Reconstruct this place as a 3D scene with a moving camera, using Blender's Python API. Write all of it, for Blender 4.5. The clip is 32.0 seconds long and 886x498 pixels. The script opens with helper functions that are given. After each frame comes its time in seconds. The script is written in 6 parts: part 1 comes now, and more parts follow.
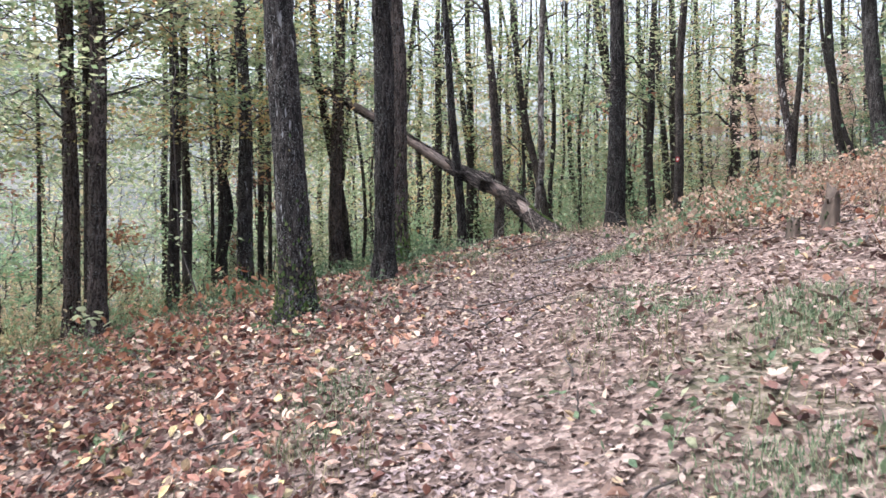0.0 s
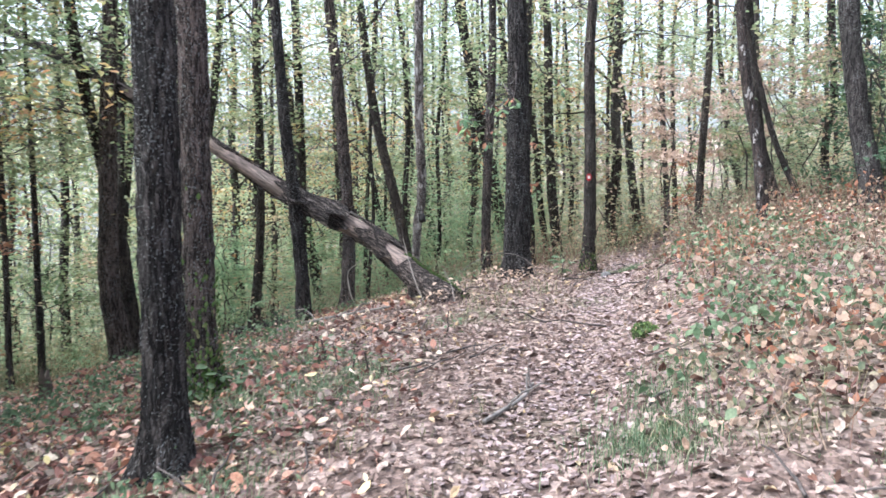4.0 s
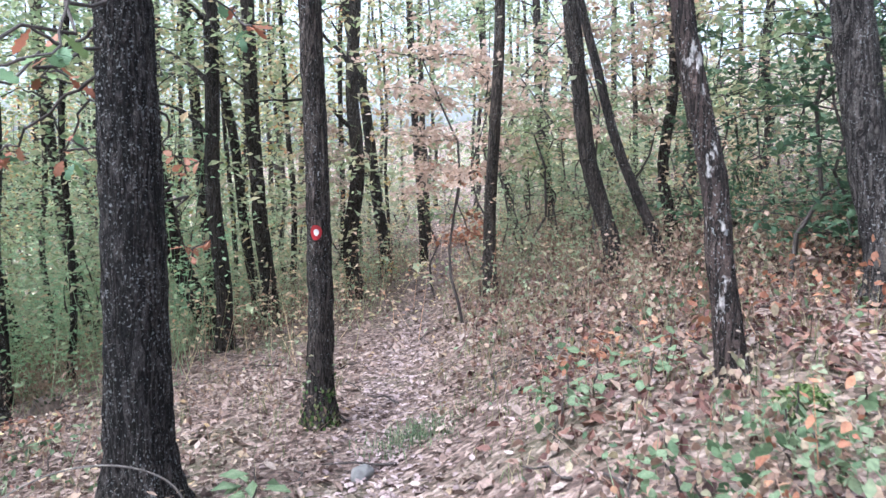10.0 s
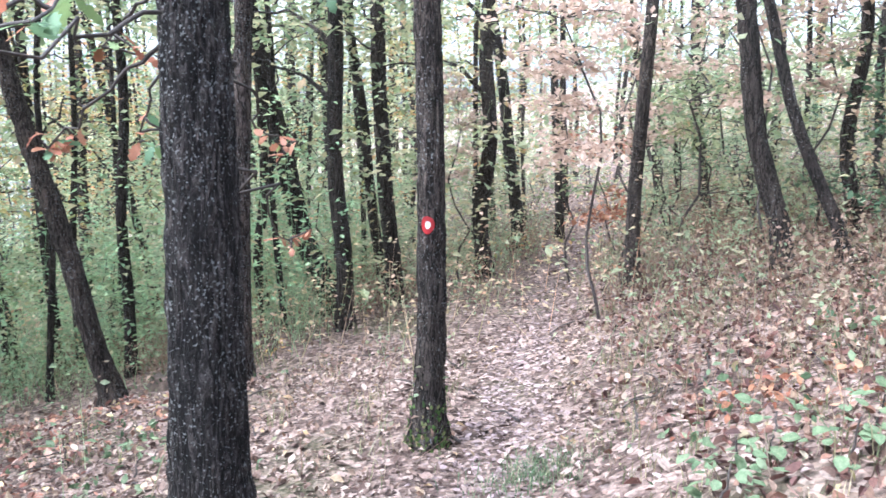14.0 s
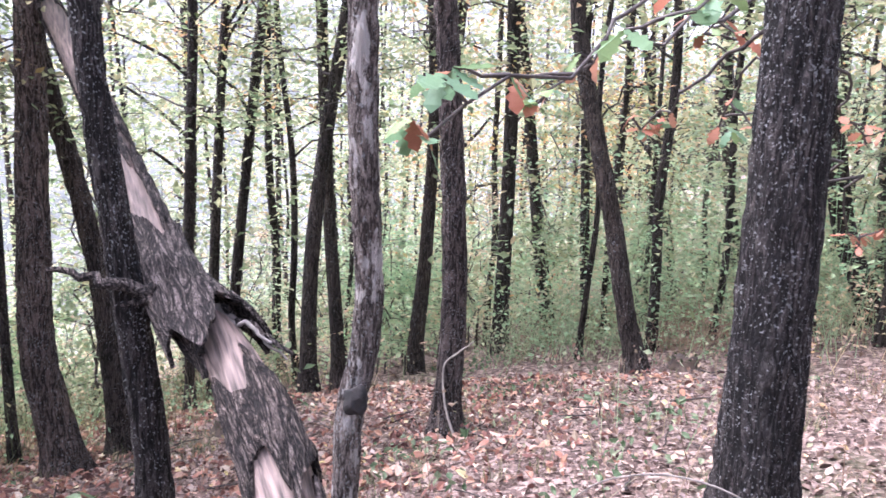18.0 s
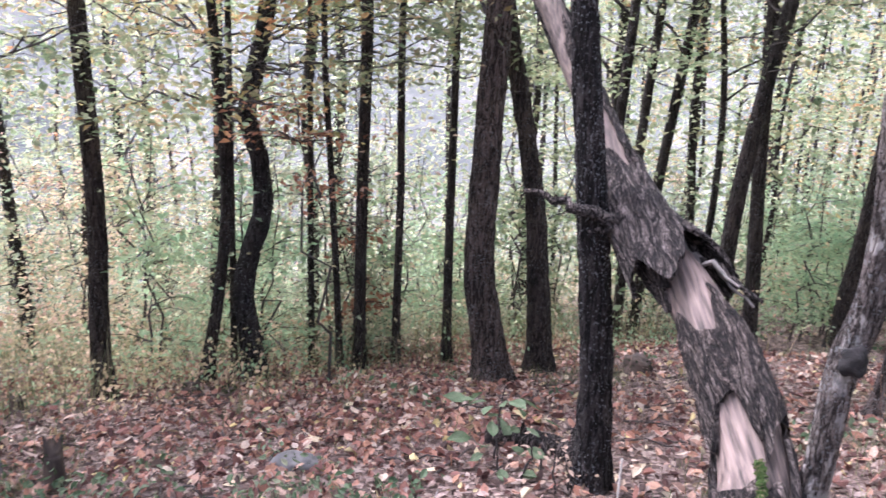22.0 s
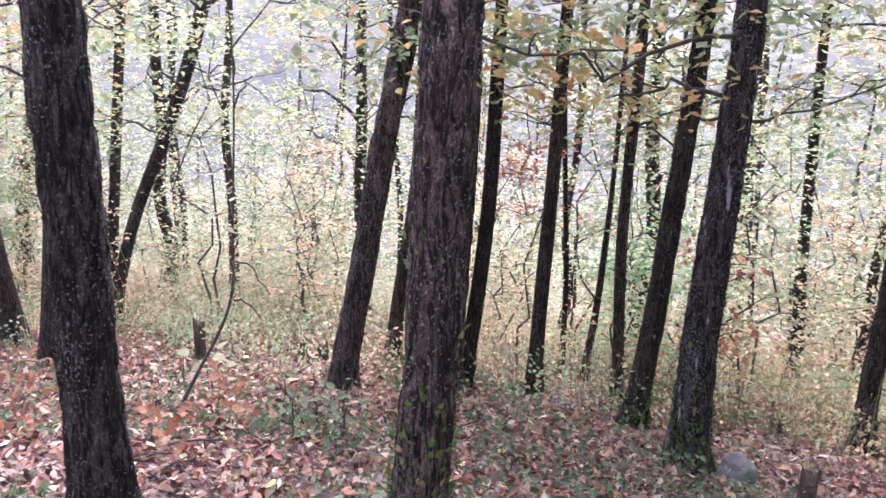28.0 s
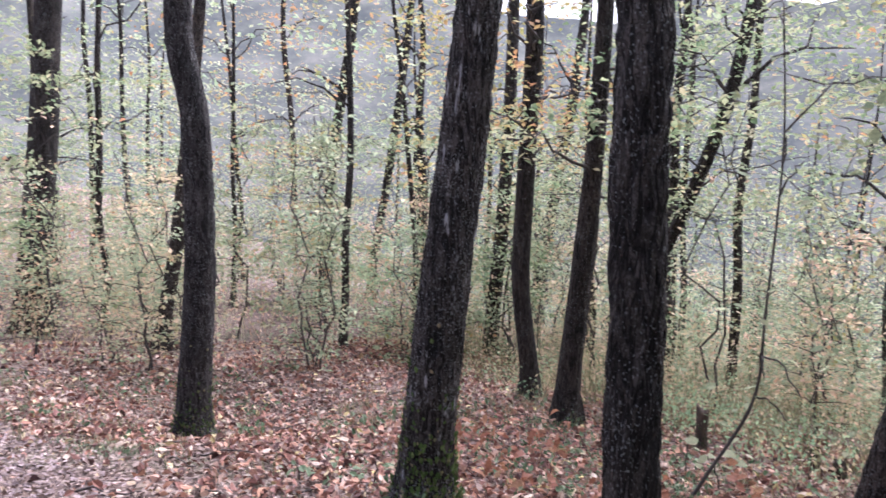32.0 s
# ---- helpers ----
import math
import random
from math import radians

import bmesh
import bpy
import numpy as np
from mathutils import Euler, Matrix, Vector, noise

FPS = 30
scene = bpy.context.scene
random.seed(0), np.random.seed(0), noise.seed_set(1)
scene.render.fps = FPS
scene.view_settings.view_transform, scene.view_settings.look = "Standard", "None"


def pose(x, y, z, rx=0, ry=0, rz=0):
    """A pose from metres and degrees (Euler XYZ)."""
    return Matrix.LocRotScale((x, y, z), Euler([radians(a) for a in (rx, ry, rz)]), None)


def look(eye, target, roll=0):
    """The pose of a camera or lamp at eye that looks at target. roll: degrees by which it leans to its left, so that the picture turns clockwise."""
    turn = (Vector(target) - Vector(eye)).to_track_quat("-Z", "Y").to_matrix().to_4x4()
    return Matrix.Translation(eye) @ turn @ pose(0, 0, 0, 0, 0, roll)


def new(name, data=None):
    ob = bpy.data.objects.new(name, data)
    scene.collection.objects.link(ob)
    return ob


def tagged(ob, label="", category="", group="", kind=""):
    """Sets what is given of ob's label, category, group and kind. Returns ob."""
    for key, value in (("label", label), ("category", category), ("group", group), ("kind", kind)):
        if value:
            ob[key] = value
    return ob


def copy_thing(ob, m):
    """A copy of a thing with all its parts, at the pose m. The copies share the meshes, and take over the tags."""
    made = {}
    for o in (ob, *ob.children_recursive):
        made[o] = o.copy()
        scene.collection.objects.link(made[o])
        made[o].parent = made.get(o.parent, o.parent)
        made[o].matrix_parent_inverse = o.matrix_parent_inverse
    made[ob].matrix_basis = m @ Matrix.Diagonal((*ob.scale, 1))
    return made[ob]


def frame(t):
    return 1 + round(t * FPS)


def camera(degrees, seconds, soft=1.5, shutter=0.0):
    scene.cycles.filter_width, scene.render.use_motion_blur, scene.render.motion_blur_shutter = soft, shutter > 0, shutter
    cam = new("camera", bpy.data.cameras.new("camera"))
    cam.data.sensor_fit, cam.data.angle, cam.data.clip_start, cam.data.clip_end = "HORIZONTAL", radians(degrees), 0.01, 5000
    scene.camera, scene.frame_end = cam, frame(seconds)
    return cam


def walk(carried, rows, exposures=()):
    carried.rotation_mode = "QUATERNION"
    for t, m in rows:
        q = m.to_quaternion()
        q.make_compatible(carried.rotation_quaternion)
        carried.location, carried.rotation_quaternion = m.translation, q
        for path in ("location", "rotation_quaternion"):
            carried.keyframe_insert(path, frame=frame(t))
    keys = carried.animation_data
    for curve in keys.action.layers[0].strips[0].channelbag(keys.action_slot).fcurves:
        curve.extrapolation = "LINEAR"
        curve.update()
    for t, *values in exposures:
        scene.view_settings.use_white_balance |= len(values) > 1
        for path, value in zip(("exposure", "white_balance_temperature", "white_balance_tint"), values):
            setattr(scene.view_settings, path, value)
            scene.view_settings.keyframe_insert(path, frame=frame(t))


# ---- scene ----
# ---- camera ----
cam = camera(58.1, 32.0, 1.5, 0.3)
ROWS = [
    (0, pose(1.406, -4.456, 0.910, 85.92, 0.09, 16.72)),
    (0.5, pose(1.231, -3.950, 0.949, 85.83, 0.39, 15.18)),
    (1, pose(1.065, -3.431, 0.988, 85.64, 0.47, 12.55)),
    (1.5, pose(0.907, -2.922, 1.047, 85.67, 0.39, 11.06)),
    (2, pose(0.736, -2.401, 1.121, 85.45, 0.18, 10.94)),
    (2.5, pose(0.538, -1.914, 1.190, 85.65, 0.33, 10.77)),
    (4.5, pose(0, 0, 1.5, 85, 0, 0)),
    (5, pose(-0.052, 0.479, 1.548, 84.92, -0.1, -4.61)),
    (5.5, pose(-0.097, 0.929, 1.615, 84.78, -0.2, -10.42)),
    (6, pose(-0.067, 1.449, 1.622, 84.9, -0.31, -11.62)),
    (6.5, pose(-0.052, 1.952, 1.615, 84.92, -0.19, -12.63)),
    (7, pose(-0.045, 2.424, 1.672, 84.96, -0.05, -14.45)),
    (7.5, pose(0.03, 2.901, 1.698, 84.96, 0.43, -14.79)),
    (8, pose(0.158, 3.382, 1.693, 84.77, 0.49, -15.2)),
    (8.5, pose(0.33, 3.822, 1.73, 84.78, 0.48, -15.4)),
    (9, pose(0.51, 4.278, 1.773, 84.57, 0.39, -15.19)),
    (9.5, pose(0.63, 4.756, 1.822, 84.38, 0.36, -15.59)),
    (10, pose(0.75, 5.189, 1.859, 84.38, 0.28, -15.38)),
    (10.5, pose(0.84, 5.538, 1.896, 84.47, 0.3, -15.08)),
    (11, pose(0.892, 5.812, 1.933, 84.46, -0.07, -14.75)),
    (11.5, pose(0.96, 5.928, 1.968, 84.2, 0.12, -11.35)),
    (12, pose(0.998, 5.959, 1.972, 83.88, 0.23, -10.06)),
    (12.5, pose(0.998, 5.974, 1.979, 83.36, 0.34, -8.76)),
    (13, pose(0.998, 5.974, 1.979, 82.75, 0.33, -7.76)),
    (13.5, pose(0.998, 5.974, 1.979, 82.04, 0.1, -6.93)),
    (14, pose(0.982, 5.967, 1.979, 81.52, -0.17, -5.41)),
    (14.5, pose(0.952, 5.959, 1.972, 81.2, -0.23, -0.38)),
    (15, pose(0.93, 5.959, 1.972, 80.83, 0.01, 5.82)),
    (15.5, pose(0.892, 5.944, 1.974, 80.82, 0.19, 12.63)),
    (17.5, pose(0.788, 5.882, 1.957, 80.35, -1.12, 27.18)),
    (18, pose(0.742, 5.852, 1.959, 80.18, -1.48, 30.41)),
    (18.5, pose(0.705, 5.837, 1.96, 79.87, -1.82, 32.53)),
    (19, pose(0.66, 5.814, 1.955, 79.46, -2.18, 34.46)),
    (19.5, pose(0.622, 5.806, 1.941, 79.07, -2.33, 36.57)),
    (20, pose(0.6, 5.782, 1.928, 78.54, -2.32, 39.66)),
    (20.5, pose(0.578, 5.759, 1.922, 77.69, -1.93, 44.03)),
    (21, pose(0.532, 5.713, 1.911, 76.89, -1.85, 48.72)),
    (21.5, pose(0.503, 5.659, 1.901, 76.03, -1.87, 53.8)),
    (22, pose(0.495, 5.658, 1.893, 75.57, -1.84, 58.48)),
    (22.5, pose(0.488, 5.688, 1.883, 74.77, -1.47, 64.94)),
    (23, pose(0.48, 5.711, 1.889, 74.26, -1.21, 69.71)),
    (23.5, pose(0.488, 5.718, 1.888, 73.81, -1.5, 73.89)),
    (24, pose(0.488, 5.711, 1.889, 73.73, -0.86, 81.14)),
    (24.5, pose(0.51, 5.704, 1.897, 74.03, -1.2, 88.11)),
    (25, pose(0.518, 5.704, 1.897, 74.42, -1.11, 93.68)),
    (25.5, pose(0.518, 5.689, 1.898, 75.32, -0.74, 97.07)),
    (27.5, pose(0.562, 5.552, 1.88, 77, -1.16, 108.6)),
    (28, pose(0.57, 5.508, 1.899, 76.94, -1.25, 111.49)),
    (28.5, pose(0.578, 5.456, 1.904, 76.92, -1.33, 113.77)),
    (29, pose(0.592, 5.396, 1.909, 76.89, -1.4, 115.86)),
    (29.5, pose(0.63, 5.33, 1.93, 77.11, -1.21, 118.66)),
    (30, pose(0.622, 5.292, 1.925, 77.86, -0.33, 123.38)),
    (30.5, pose(0.578, 5.269, 1.92, 78.89, 0.05, 129.6)),
    (31, pose(0.6, 5.246, 1.914, 80, 0.07, 134.4)),
    (31.5, pose(0.622, 5.245, 1.907, 81.06, -0.82, 140.44)),
    (32, pose(0.645, 5.239, 1.915, 82.04, -0.7, 145.85)),
]
walk(cam, ROWS, [(0.0, 1.76, 5880, 13), (1.0, 1.68, 5650, 5), (2.5, 1.73, 5650, 4), (5.0, 2.29, 5650, 13), (6.0, 1.85, 5650, 13), (8.0, 1.96, 5550, 13), (9.0, 2.06, 5450, 11), (10.0, 2.11, 5400, 12), (11.0, 2.28, 5400, 13), (13.0, 2.4, 5350, 12), (15.0, 2.75, 5400, 14), (18.0, 2.75, 5650, 28), (20.0, 2.78, 5650, 27), (21.0, 3.08, 5550, 26), (22.0, 2.43, 5680, 27), (23.0, 2.66, 5600, 27), (24.0, 2.27, 5600, 29), (25.0, 2.63, 5650, 28), (28.0, 2.52, 5750, 32), (29.0, 1.91, 5750, 26), (30.0, 1.65, 5680, 25), (31.0, 2.1, 5660, 24), (32.0, 1.74, 5700, 23)])

# ---- world, sun, exposure ----
world = bpy.data.worlds.new("overcast_sky")
scene.world = world
world.use_nodes = True
wn, wl = world.node_tree.nodes, world.node_tree.links
sky = wn.new("ShaderNodeTexSky")
sky.sky_type, sky.sun_disc = "NISHITA", False
sky.sun_elevation, sky.sun_rotation = radians(58), radians(250)
sky.air_density, sky.dust_density, sky.ozone_density = 1.0, 6.0, 1.0
wn["Background"].inputs["Strength"].default_value = 0.15
veil = wn.new("ShaderNodeHueSaturation")
veil.inputs["Saturation"].default_value = 0.45
wl.new(sky.outputs["Color"], veil.inputs["Color"])
wl.new(veil.outputs["Color"], wn["Background"].inputs["Color"])

sun_data = bpy.data.lights.new("sun", "SUN")
sun_data.energy, sun_data.angle, sun_data.color = 1.4, radians(25), (1.0, 0.97, 0.93)
sun = new("sun", sun_data)
sun.matrix_world = look((0, 0, 30), (0 + 30 * math.sin(radians(70)), 30 * math.cos(radians(70)), -18), 0)

# ---- numbers and noise ----


def lattice(ix, iy, seed):
    h = (ix.astype(np.int64) * 374761393 + iy.astype(np.int64) * 668265263 + seed * 974711) & 0x7FFFFFFF
    h = ((h ^ (h >> 13)) * 1274126177) & 0x7FFFFFFF
    return ((h ^ (h >> 16)) & 0xFFFF) / 65535.0


def soft_noise(x, y, seed=0):
    """Smooth value noise in -1..1 on arrays."""
    x, y = np.asarray(x, float), np.asarray(y, float)
    ix, iy = np.floor(x), np.floor(y)
    fx, fy = x - ix, y - iy
    fx, fy = fx * fx * (3 - 2 * fx), fy * fy * (3 - 2 * fy)
    a, b = lattice(ix, iy, seed), lattice(ix + 1, iy, seed)
    c, d = lattice(ix, iy + 1, seed), lattice(ix + 1, iy + 1, seed)
    return 2 * ((a * (1 - fx) + b * fx) * (1 - fy) + (c * (1 - fx) + d * fx) * fy) - 1


def softplus(v):
    return np.logaddexp(0, v)


def path_x(y):
    """The trail's middle line."""
    y = np.asarray(y, float)
    return np.interp(y, [-12, -4.5, -2.4, -1.2, 0, 2.5, 4, 5.5, 7.3, 9.6, 11.2, 12.8, 14.3, 19, 30],
                     [3.6, 1.4, 0.75, 0.38, 0.1, 0.2, 0.5, 0.88, 1.12, 1.62, 1.98, 2.4, 2.9, 4.6, 8.5])


LAND = ((0.183, 0.172, -2.03, 0.447, 0.331, -0.487), (1.133, 0.226, -0.172, 0.154, 0.409), (0.105, -0.758, 0.093, 0.07), (1.851, 0.492, -1.111), (-0.043, 0.64), (-1.185,))


def land(x, y):
    """The wooded slope: it climbs to the east and falls to the west, with a bench for the trail and a hollow beside its start."""
    x, y = np.asarray(x, float), np.asarray(y, float)
    u, v = np.tanh(x / 8), np.tanh((y - 5) / 12)
    z = sum(c * u**i * v**j for i, row in enumerate(LAND) for j, c in enumerate(row))
    z = z - 0.36 * 2 * softplus((-x - 9) / 2) + 0.36 * 4 * softplus((-x - 170) / 4) + 0.27 * 4 * softplus((x - 9) / 4) - 0.27 * 6 * softplus((x - 70) / 6)
    side = x - path_x(y)
    z = z - 0.10 * np.exp(-(side / 0.6) ** 2) * np.clip((y - 1) / 3, 0, 1) + 0.09 * np.exp(-((side + 2.2) / 1.2) ** 2) * np.clip((y - 1) / 3, 0, 1) * np.clip((14 - y) / 3, 0, 1)
    z = z + 0.10 * np.exp(-((side - 1.6) / 0.9) ** 2) * np.clip((y - 4) / 3, 0, 1) * np.clip((12 - y) / 3, 0, 1)
    return z - 0.42 * np.exp(-((x + 1.9) ** 2 + (y + 2.5) ** 2) / 2.2)


def ground(x, y):
    x, y = np.asarray(x, float), np.asarray(y, float)
    off = np.abs(x - path_x(y))
    rough = np.clip(off / 0.8, 0.25, 1)
    bump = 0.05 * soft_noise(x * 0.7, y * 0.7, 1) + 0.03 * soft_noise(x * 2.1, y * 2.1, 2) + 0.012 * soft_noise(x * 6, y * 6, 3)
    return land(x, y) + bump * rough - 0.035 * np.exp(-(off / 0.4) ** 2)


def gz(x, y):
    return float(ground(x, y))


# ---- materials ----
def ramp(nodes, stops, mode="LINEAR"):
    node = nodes.new("ShaderNodeValToRGB")
    node.color_ramp.interpolation = mode
    el = node.color_ramp.elements
    while len(el) < len(stops):
        el.new(0.5)
    for e, (at, col) in zip(el, stops):
        e.position, e.color = at, (*col, 1)
    return node


def material(name):
    m = bpy.data.materials.new(name)
    m.use_nodes = True
    nodes, links = m.node_tree.nodes, m.node_tree.links
    return m, nodes, links, nodes["Principled BSDF"]


def mixed(nodes, links, fac, a, b, mode="MIX"):
    node = nodes.new("ShaderNodeMix")
    node.data_type, node.blend_type = "RGBA", mode
    for value, socket in ((fac, node.inputs[0]), (a, node.inputs[6]), (b, node.inputs[7])):
        if isinstance(value, (int, float)):
            socket.default_value = value
        elif isinstance(value, tuple):
            socket.default_value = (*value, 1)
        else:
            links.new(value, socket)
    return node.outputs[2]


def tex(nodes, links, kind, coord, scale, stretch=(1, 1, 1), **extra):
    mp = nodes.new("ShaderNodeMapping")
    mp.inputs["Scale"].default_value = stretch
    links.new(coord, mp.inputs["Vector"])
    node = nodes.new(kind)
    links.new(mp.outputs["Vector"], node.inputs["Vector"])
    node.inputs["Scale"].default_value = scale
    for key, value in extra.items():
        node.inputs[key].default_value = value
    return node


def bark(name, dark, mid, light, lichen=0.25, patch=None, grain_size=1.0, depth=1.0, crack=1.0):
    """Furrowed bark: broken ridges that run up the trunk, dark cracks between them, specks of lichen."""
    m, n, l, bsdf = material(name)
    co = n.new("ShaderNodeTexCoord").outputs["Object"]

    def furrow(scale, stretch, wide, twist):
        """Dark where the noise crosses its middle: long wandering cracks."""
        t = tex(n, l, "ShaderNodeTexNoise", co, scale * grain_size, (1, 1, stretch), Detail=3, Roughness=0.6, Distortion=twist)
        away = n.new("ShaderNodeMath")
        away.operation = "SUBTRACT"
        l.new(t.outputs["Fac"], away.inputs[0])
        away.inputs[1].default_value = 0.5
        size = n.new("ShaderNodeMath")
        size.operation = "ABSOLUTE"
        l.new(away.outputs[0], size.inputs[0])
        cr = ramp(n, [(0.0, (0.0, 0.0, 0.0)), (wide * 0.4, (0.3, 0.3, 0.3)), (wide, (1, 1, 1))])
        l.new(size.outputs[0], cr.inputs["Fac"])
        return cr.outputs["Color"]

    ridges = mixed(n, l, 1.0, furrow(34, 0.16, 0.075 * crack, 0.7), mixed(n, l, 0.6, (1.0, 1.0, 1.0), furrow(80, 0.45, 0.06 * crack, 0.9)), "MULTIPLY")
    grain = tex(n, l, "ShaderNodeTexNoise", co, 120, (1, 1, 0.4), Detail=6, Roughness=0.7)
    broad = tex(n, l, "ShaderNodeTexNoise", co, 3.0, (1, 1, 0.5), Detail=4, Roughness=0.6)
    blend = mixed(n, l, 0.35, ridges, grain.outputs["Fac"])
    base = ramp(n, [(0.20, dark), (0.52, mid), (0.82, light)])
    l.new(blend, base.inputs["Fac"])
    col = base.outputs["Color"]
    info = n.new("ShaderNodeObjectInfo")
    tone = ramp(n, [(0.0, (0.78, 0.75, 0.75)), (0.5, (1.0, 1.0, 1.0)), (1.0, (1.25, 1.2, 1.14))])
    l.new(info.outputs["Random"], tone.inputs["Fac"])
    col = mixed(n, l, 1.0, col, tone.outputs["Color"], "MULTIPLY")
    wide = ramp(n, [(0.32, (0.6, 0.6, 0.6)), (0.68, (1.35, 1.3, 1.27))])
    l.new(broad.outputs["Fac"], wide.inputs["Fac"])
    col = mixed(n, l, 1.0, col, wide.outputs["Color"], "MULTIPLY")
    if lichen:
        spots = tex(n, l, "ShaderNodeTexNoise", co, 100, (1, 1, 0.7), Detail=2, Roughness=0.5)
        zone = tex(n, l, "ShaderNodeTexNoise", co, 6, (1, 1, 0.5), Detail=3)
        pick = n.new("ShaderNodeMath")
        pick.operation = "MULTIPLY_ADD"
        l.new(zone.outputs["Fac"], pick.inputs[0])
        pick.inputs[1].default_value = 0.3
        l.new(spots.outputs["Fac"], pick.inputs[2])
        cut = ramp(n, [(0.82 - 0.09 * lichen, (0, 0, 0)), (0.855 - 0.09 * lichen, (1, 1, 1))])
        l.new(pick.outputs[0], cut.inputs["Fac"])
        scale = n.new("ShaderNodeMath")
        scale.operation = "MULTIPLY"
        l.new(cut.outputs["Color"], scale.inputs[0])
        scale.inputs[1].default_value = 0.65
        col = mixed(n, l, scale.outputs[0], col, (0.31, 0.32, 0.315))
    if patch:
        blot = tex(n, l, "ShaderNodeTexNoise", co, patch[2], (1, 1, patch[3]), Detail=5, Roughness=0.65)
        cut = ramp(n, [(patch[1], (0, 0, 0)), (patch[1] + 0.05, (1, 1, 1))])
        l.new(blot.outputs["Fac"], cut.inputs["Fac"])
        col = mixed(n, l, cut.outputs["Color"], col, patch[0])
    l.new(col, bsdf.inputs["Base Color"])
    bsdf.inputs["Roughness"].default_value = 0.88
    bsdf.inputs["Specular IOR Level"].default_value = 0.25
    bump = n.new("ShaderNodeBump")
    bump.inputs["Strength"].default_value = 1.0
    bump.inputs["Distance"].default_value = 0.016 * depth
    l.new(blend, bump.inputs["Height"])
    l.new(bump.outputs["Normal"], bsdf.inputs["Normal"])
    return m


def leafy(name, stops, shift=0.0, glow=0.4, rough=0.6, drift=0.0):
    """Leaves that differ one by one and, by drift, from plant to plant; a little light passes through them."""
    m, n, l, bsdf = material(name)
    geo = n.new("ShaderNodeNewGeometry")
    info = n.new("ShaderNodeObjectInfo")
    mix = n.new("ShaderNodeMath")
    mix.operation = "MULTIPLY_ADD"
    l.new(info.outputs["Random"], mix.inputs[0])
    mix.inputs[1].default_value = shift
    l.new(geo.outputs["Random Per Island"], mix.inputs[2])
    back = n.new("ShaderNodeMath")
    back.operation = "MULTIPLY"
    l.new(mix.outputs[0], back.inputs[0])
    back.inputs[1].default_value = 1.0 / (1.0 + shift)
    cr = ramp(n, stops)
    co = n.new("ShaderNodeTexCoord").outputs["Object"]
    if drift:
        patch = tex(n, l, "ShaderNodeTexNoise", co, 2.6, (1, 1, 0.3), Detail=2)
        wide = n.new("ShaderNodeMapRange")
        l.new(patch.outputs["Fac"], wide.inputs["Value"])
        wide.inputs["From Min"].default_value, wide.inputs["From Max"].default_value = 0.30, 0.70
        pull = n.new("ShaderNodeMix")
        pull.inputs[0].default_value = drift
        l.new(back.outputs[0], pull.inputs[2])
        l.new(wide.outputs[0], pull.inputs[3])
        l.new(pull.outputs[0], cr.inputs["Fac"])
    else:
        l.new(back.outputs[0], cr.inputs["Fac"])
    vein = tex(n, l, "ShaderNodeTexNoise", co, 70, Detail=3)
    tone = ramp(n, [(0.3, (0.72, 0.72, 0.72)), (0.7, (1.18, 1.16, 1.12))])
    l.new(vein.outputs["Fac"], tone.inputs["Fac"])
    col = mixed(n, l, 1.0, cr.outputs["Color"], tone.outputs["Color"], "MULTIPLY")
    l.new(col, bsdf.inputs["Base Color"])
    bsdf.inputs["Roughness"].default_value = rough
    bsdf.inputs["Specular IOR Level"].default_value = 0.3
    if glow:
        trans = n.new("ShaderNodeBsdfTranslucent")
        l.new(col, trans.inputs["Color"])
        both = n.new("ShaderNodeMixShader")
        both.inputs[0].default_value = glow
        l.new(bsdf.outputs[0], both.inputs[1])
        l.new(trans.outputs[0], both.inputs[2])
        l.new(both.outputs[0], n["Material Output"].inputs["Surface"])
    return m


def plain(name, col, rough=0.8, noise_scale=30, spread=0.35, bump_d=0.004, stretch=(1, 1, 1)):
    m, n, l, bsdf = material(name)
    co = n.new("ShaderNodeTexCoord").outputs["Object"]
    a = tex(n, l, "ShaderNodeTexNoise", co, noise_scale, stretch, Detail=5)
    b = tex(n, l, "ShaderNodeTexNoise", co, noise_scale / 7, stretch, Detail=2)
    tone = ramp(n, [(0.3, tuple(c * (1 - spread) for c in col)), (0.7, tuple(c * (1 + spread) for c in col))])
    l.new(a.outputs["Fac"], tone.inputs["Fac"])
    wide = ramp(n, [(0.35, (0.75, 0.75, 0.75)), (0.65, (1.2, 1.2, 1.2))])
    l.new(b.outputs["Fac"], wide.inputs["Fac"])
    l.new(mixed(n, l, 1.0, tone.outputs["Color"], wide.outputs["Color"], "MULTIPLY"), bsdf.inputs["Base Color"])
    bsdf.inputs["Roughness"].default_value = rough
    if bump_d:
        bump = n.new("ShaderNodeBump")
        bump.inputs["Distance"].default_value = bump_d
        l.new(a.outputs["Fac"], bump.inputs["Height"])
        l.new(bump.outputs["Normal"], bsdf.inputs["Normal"])
    return m


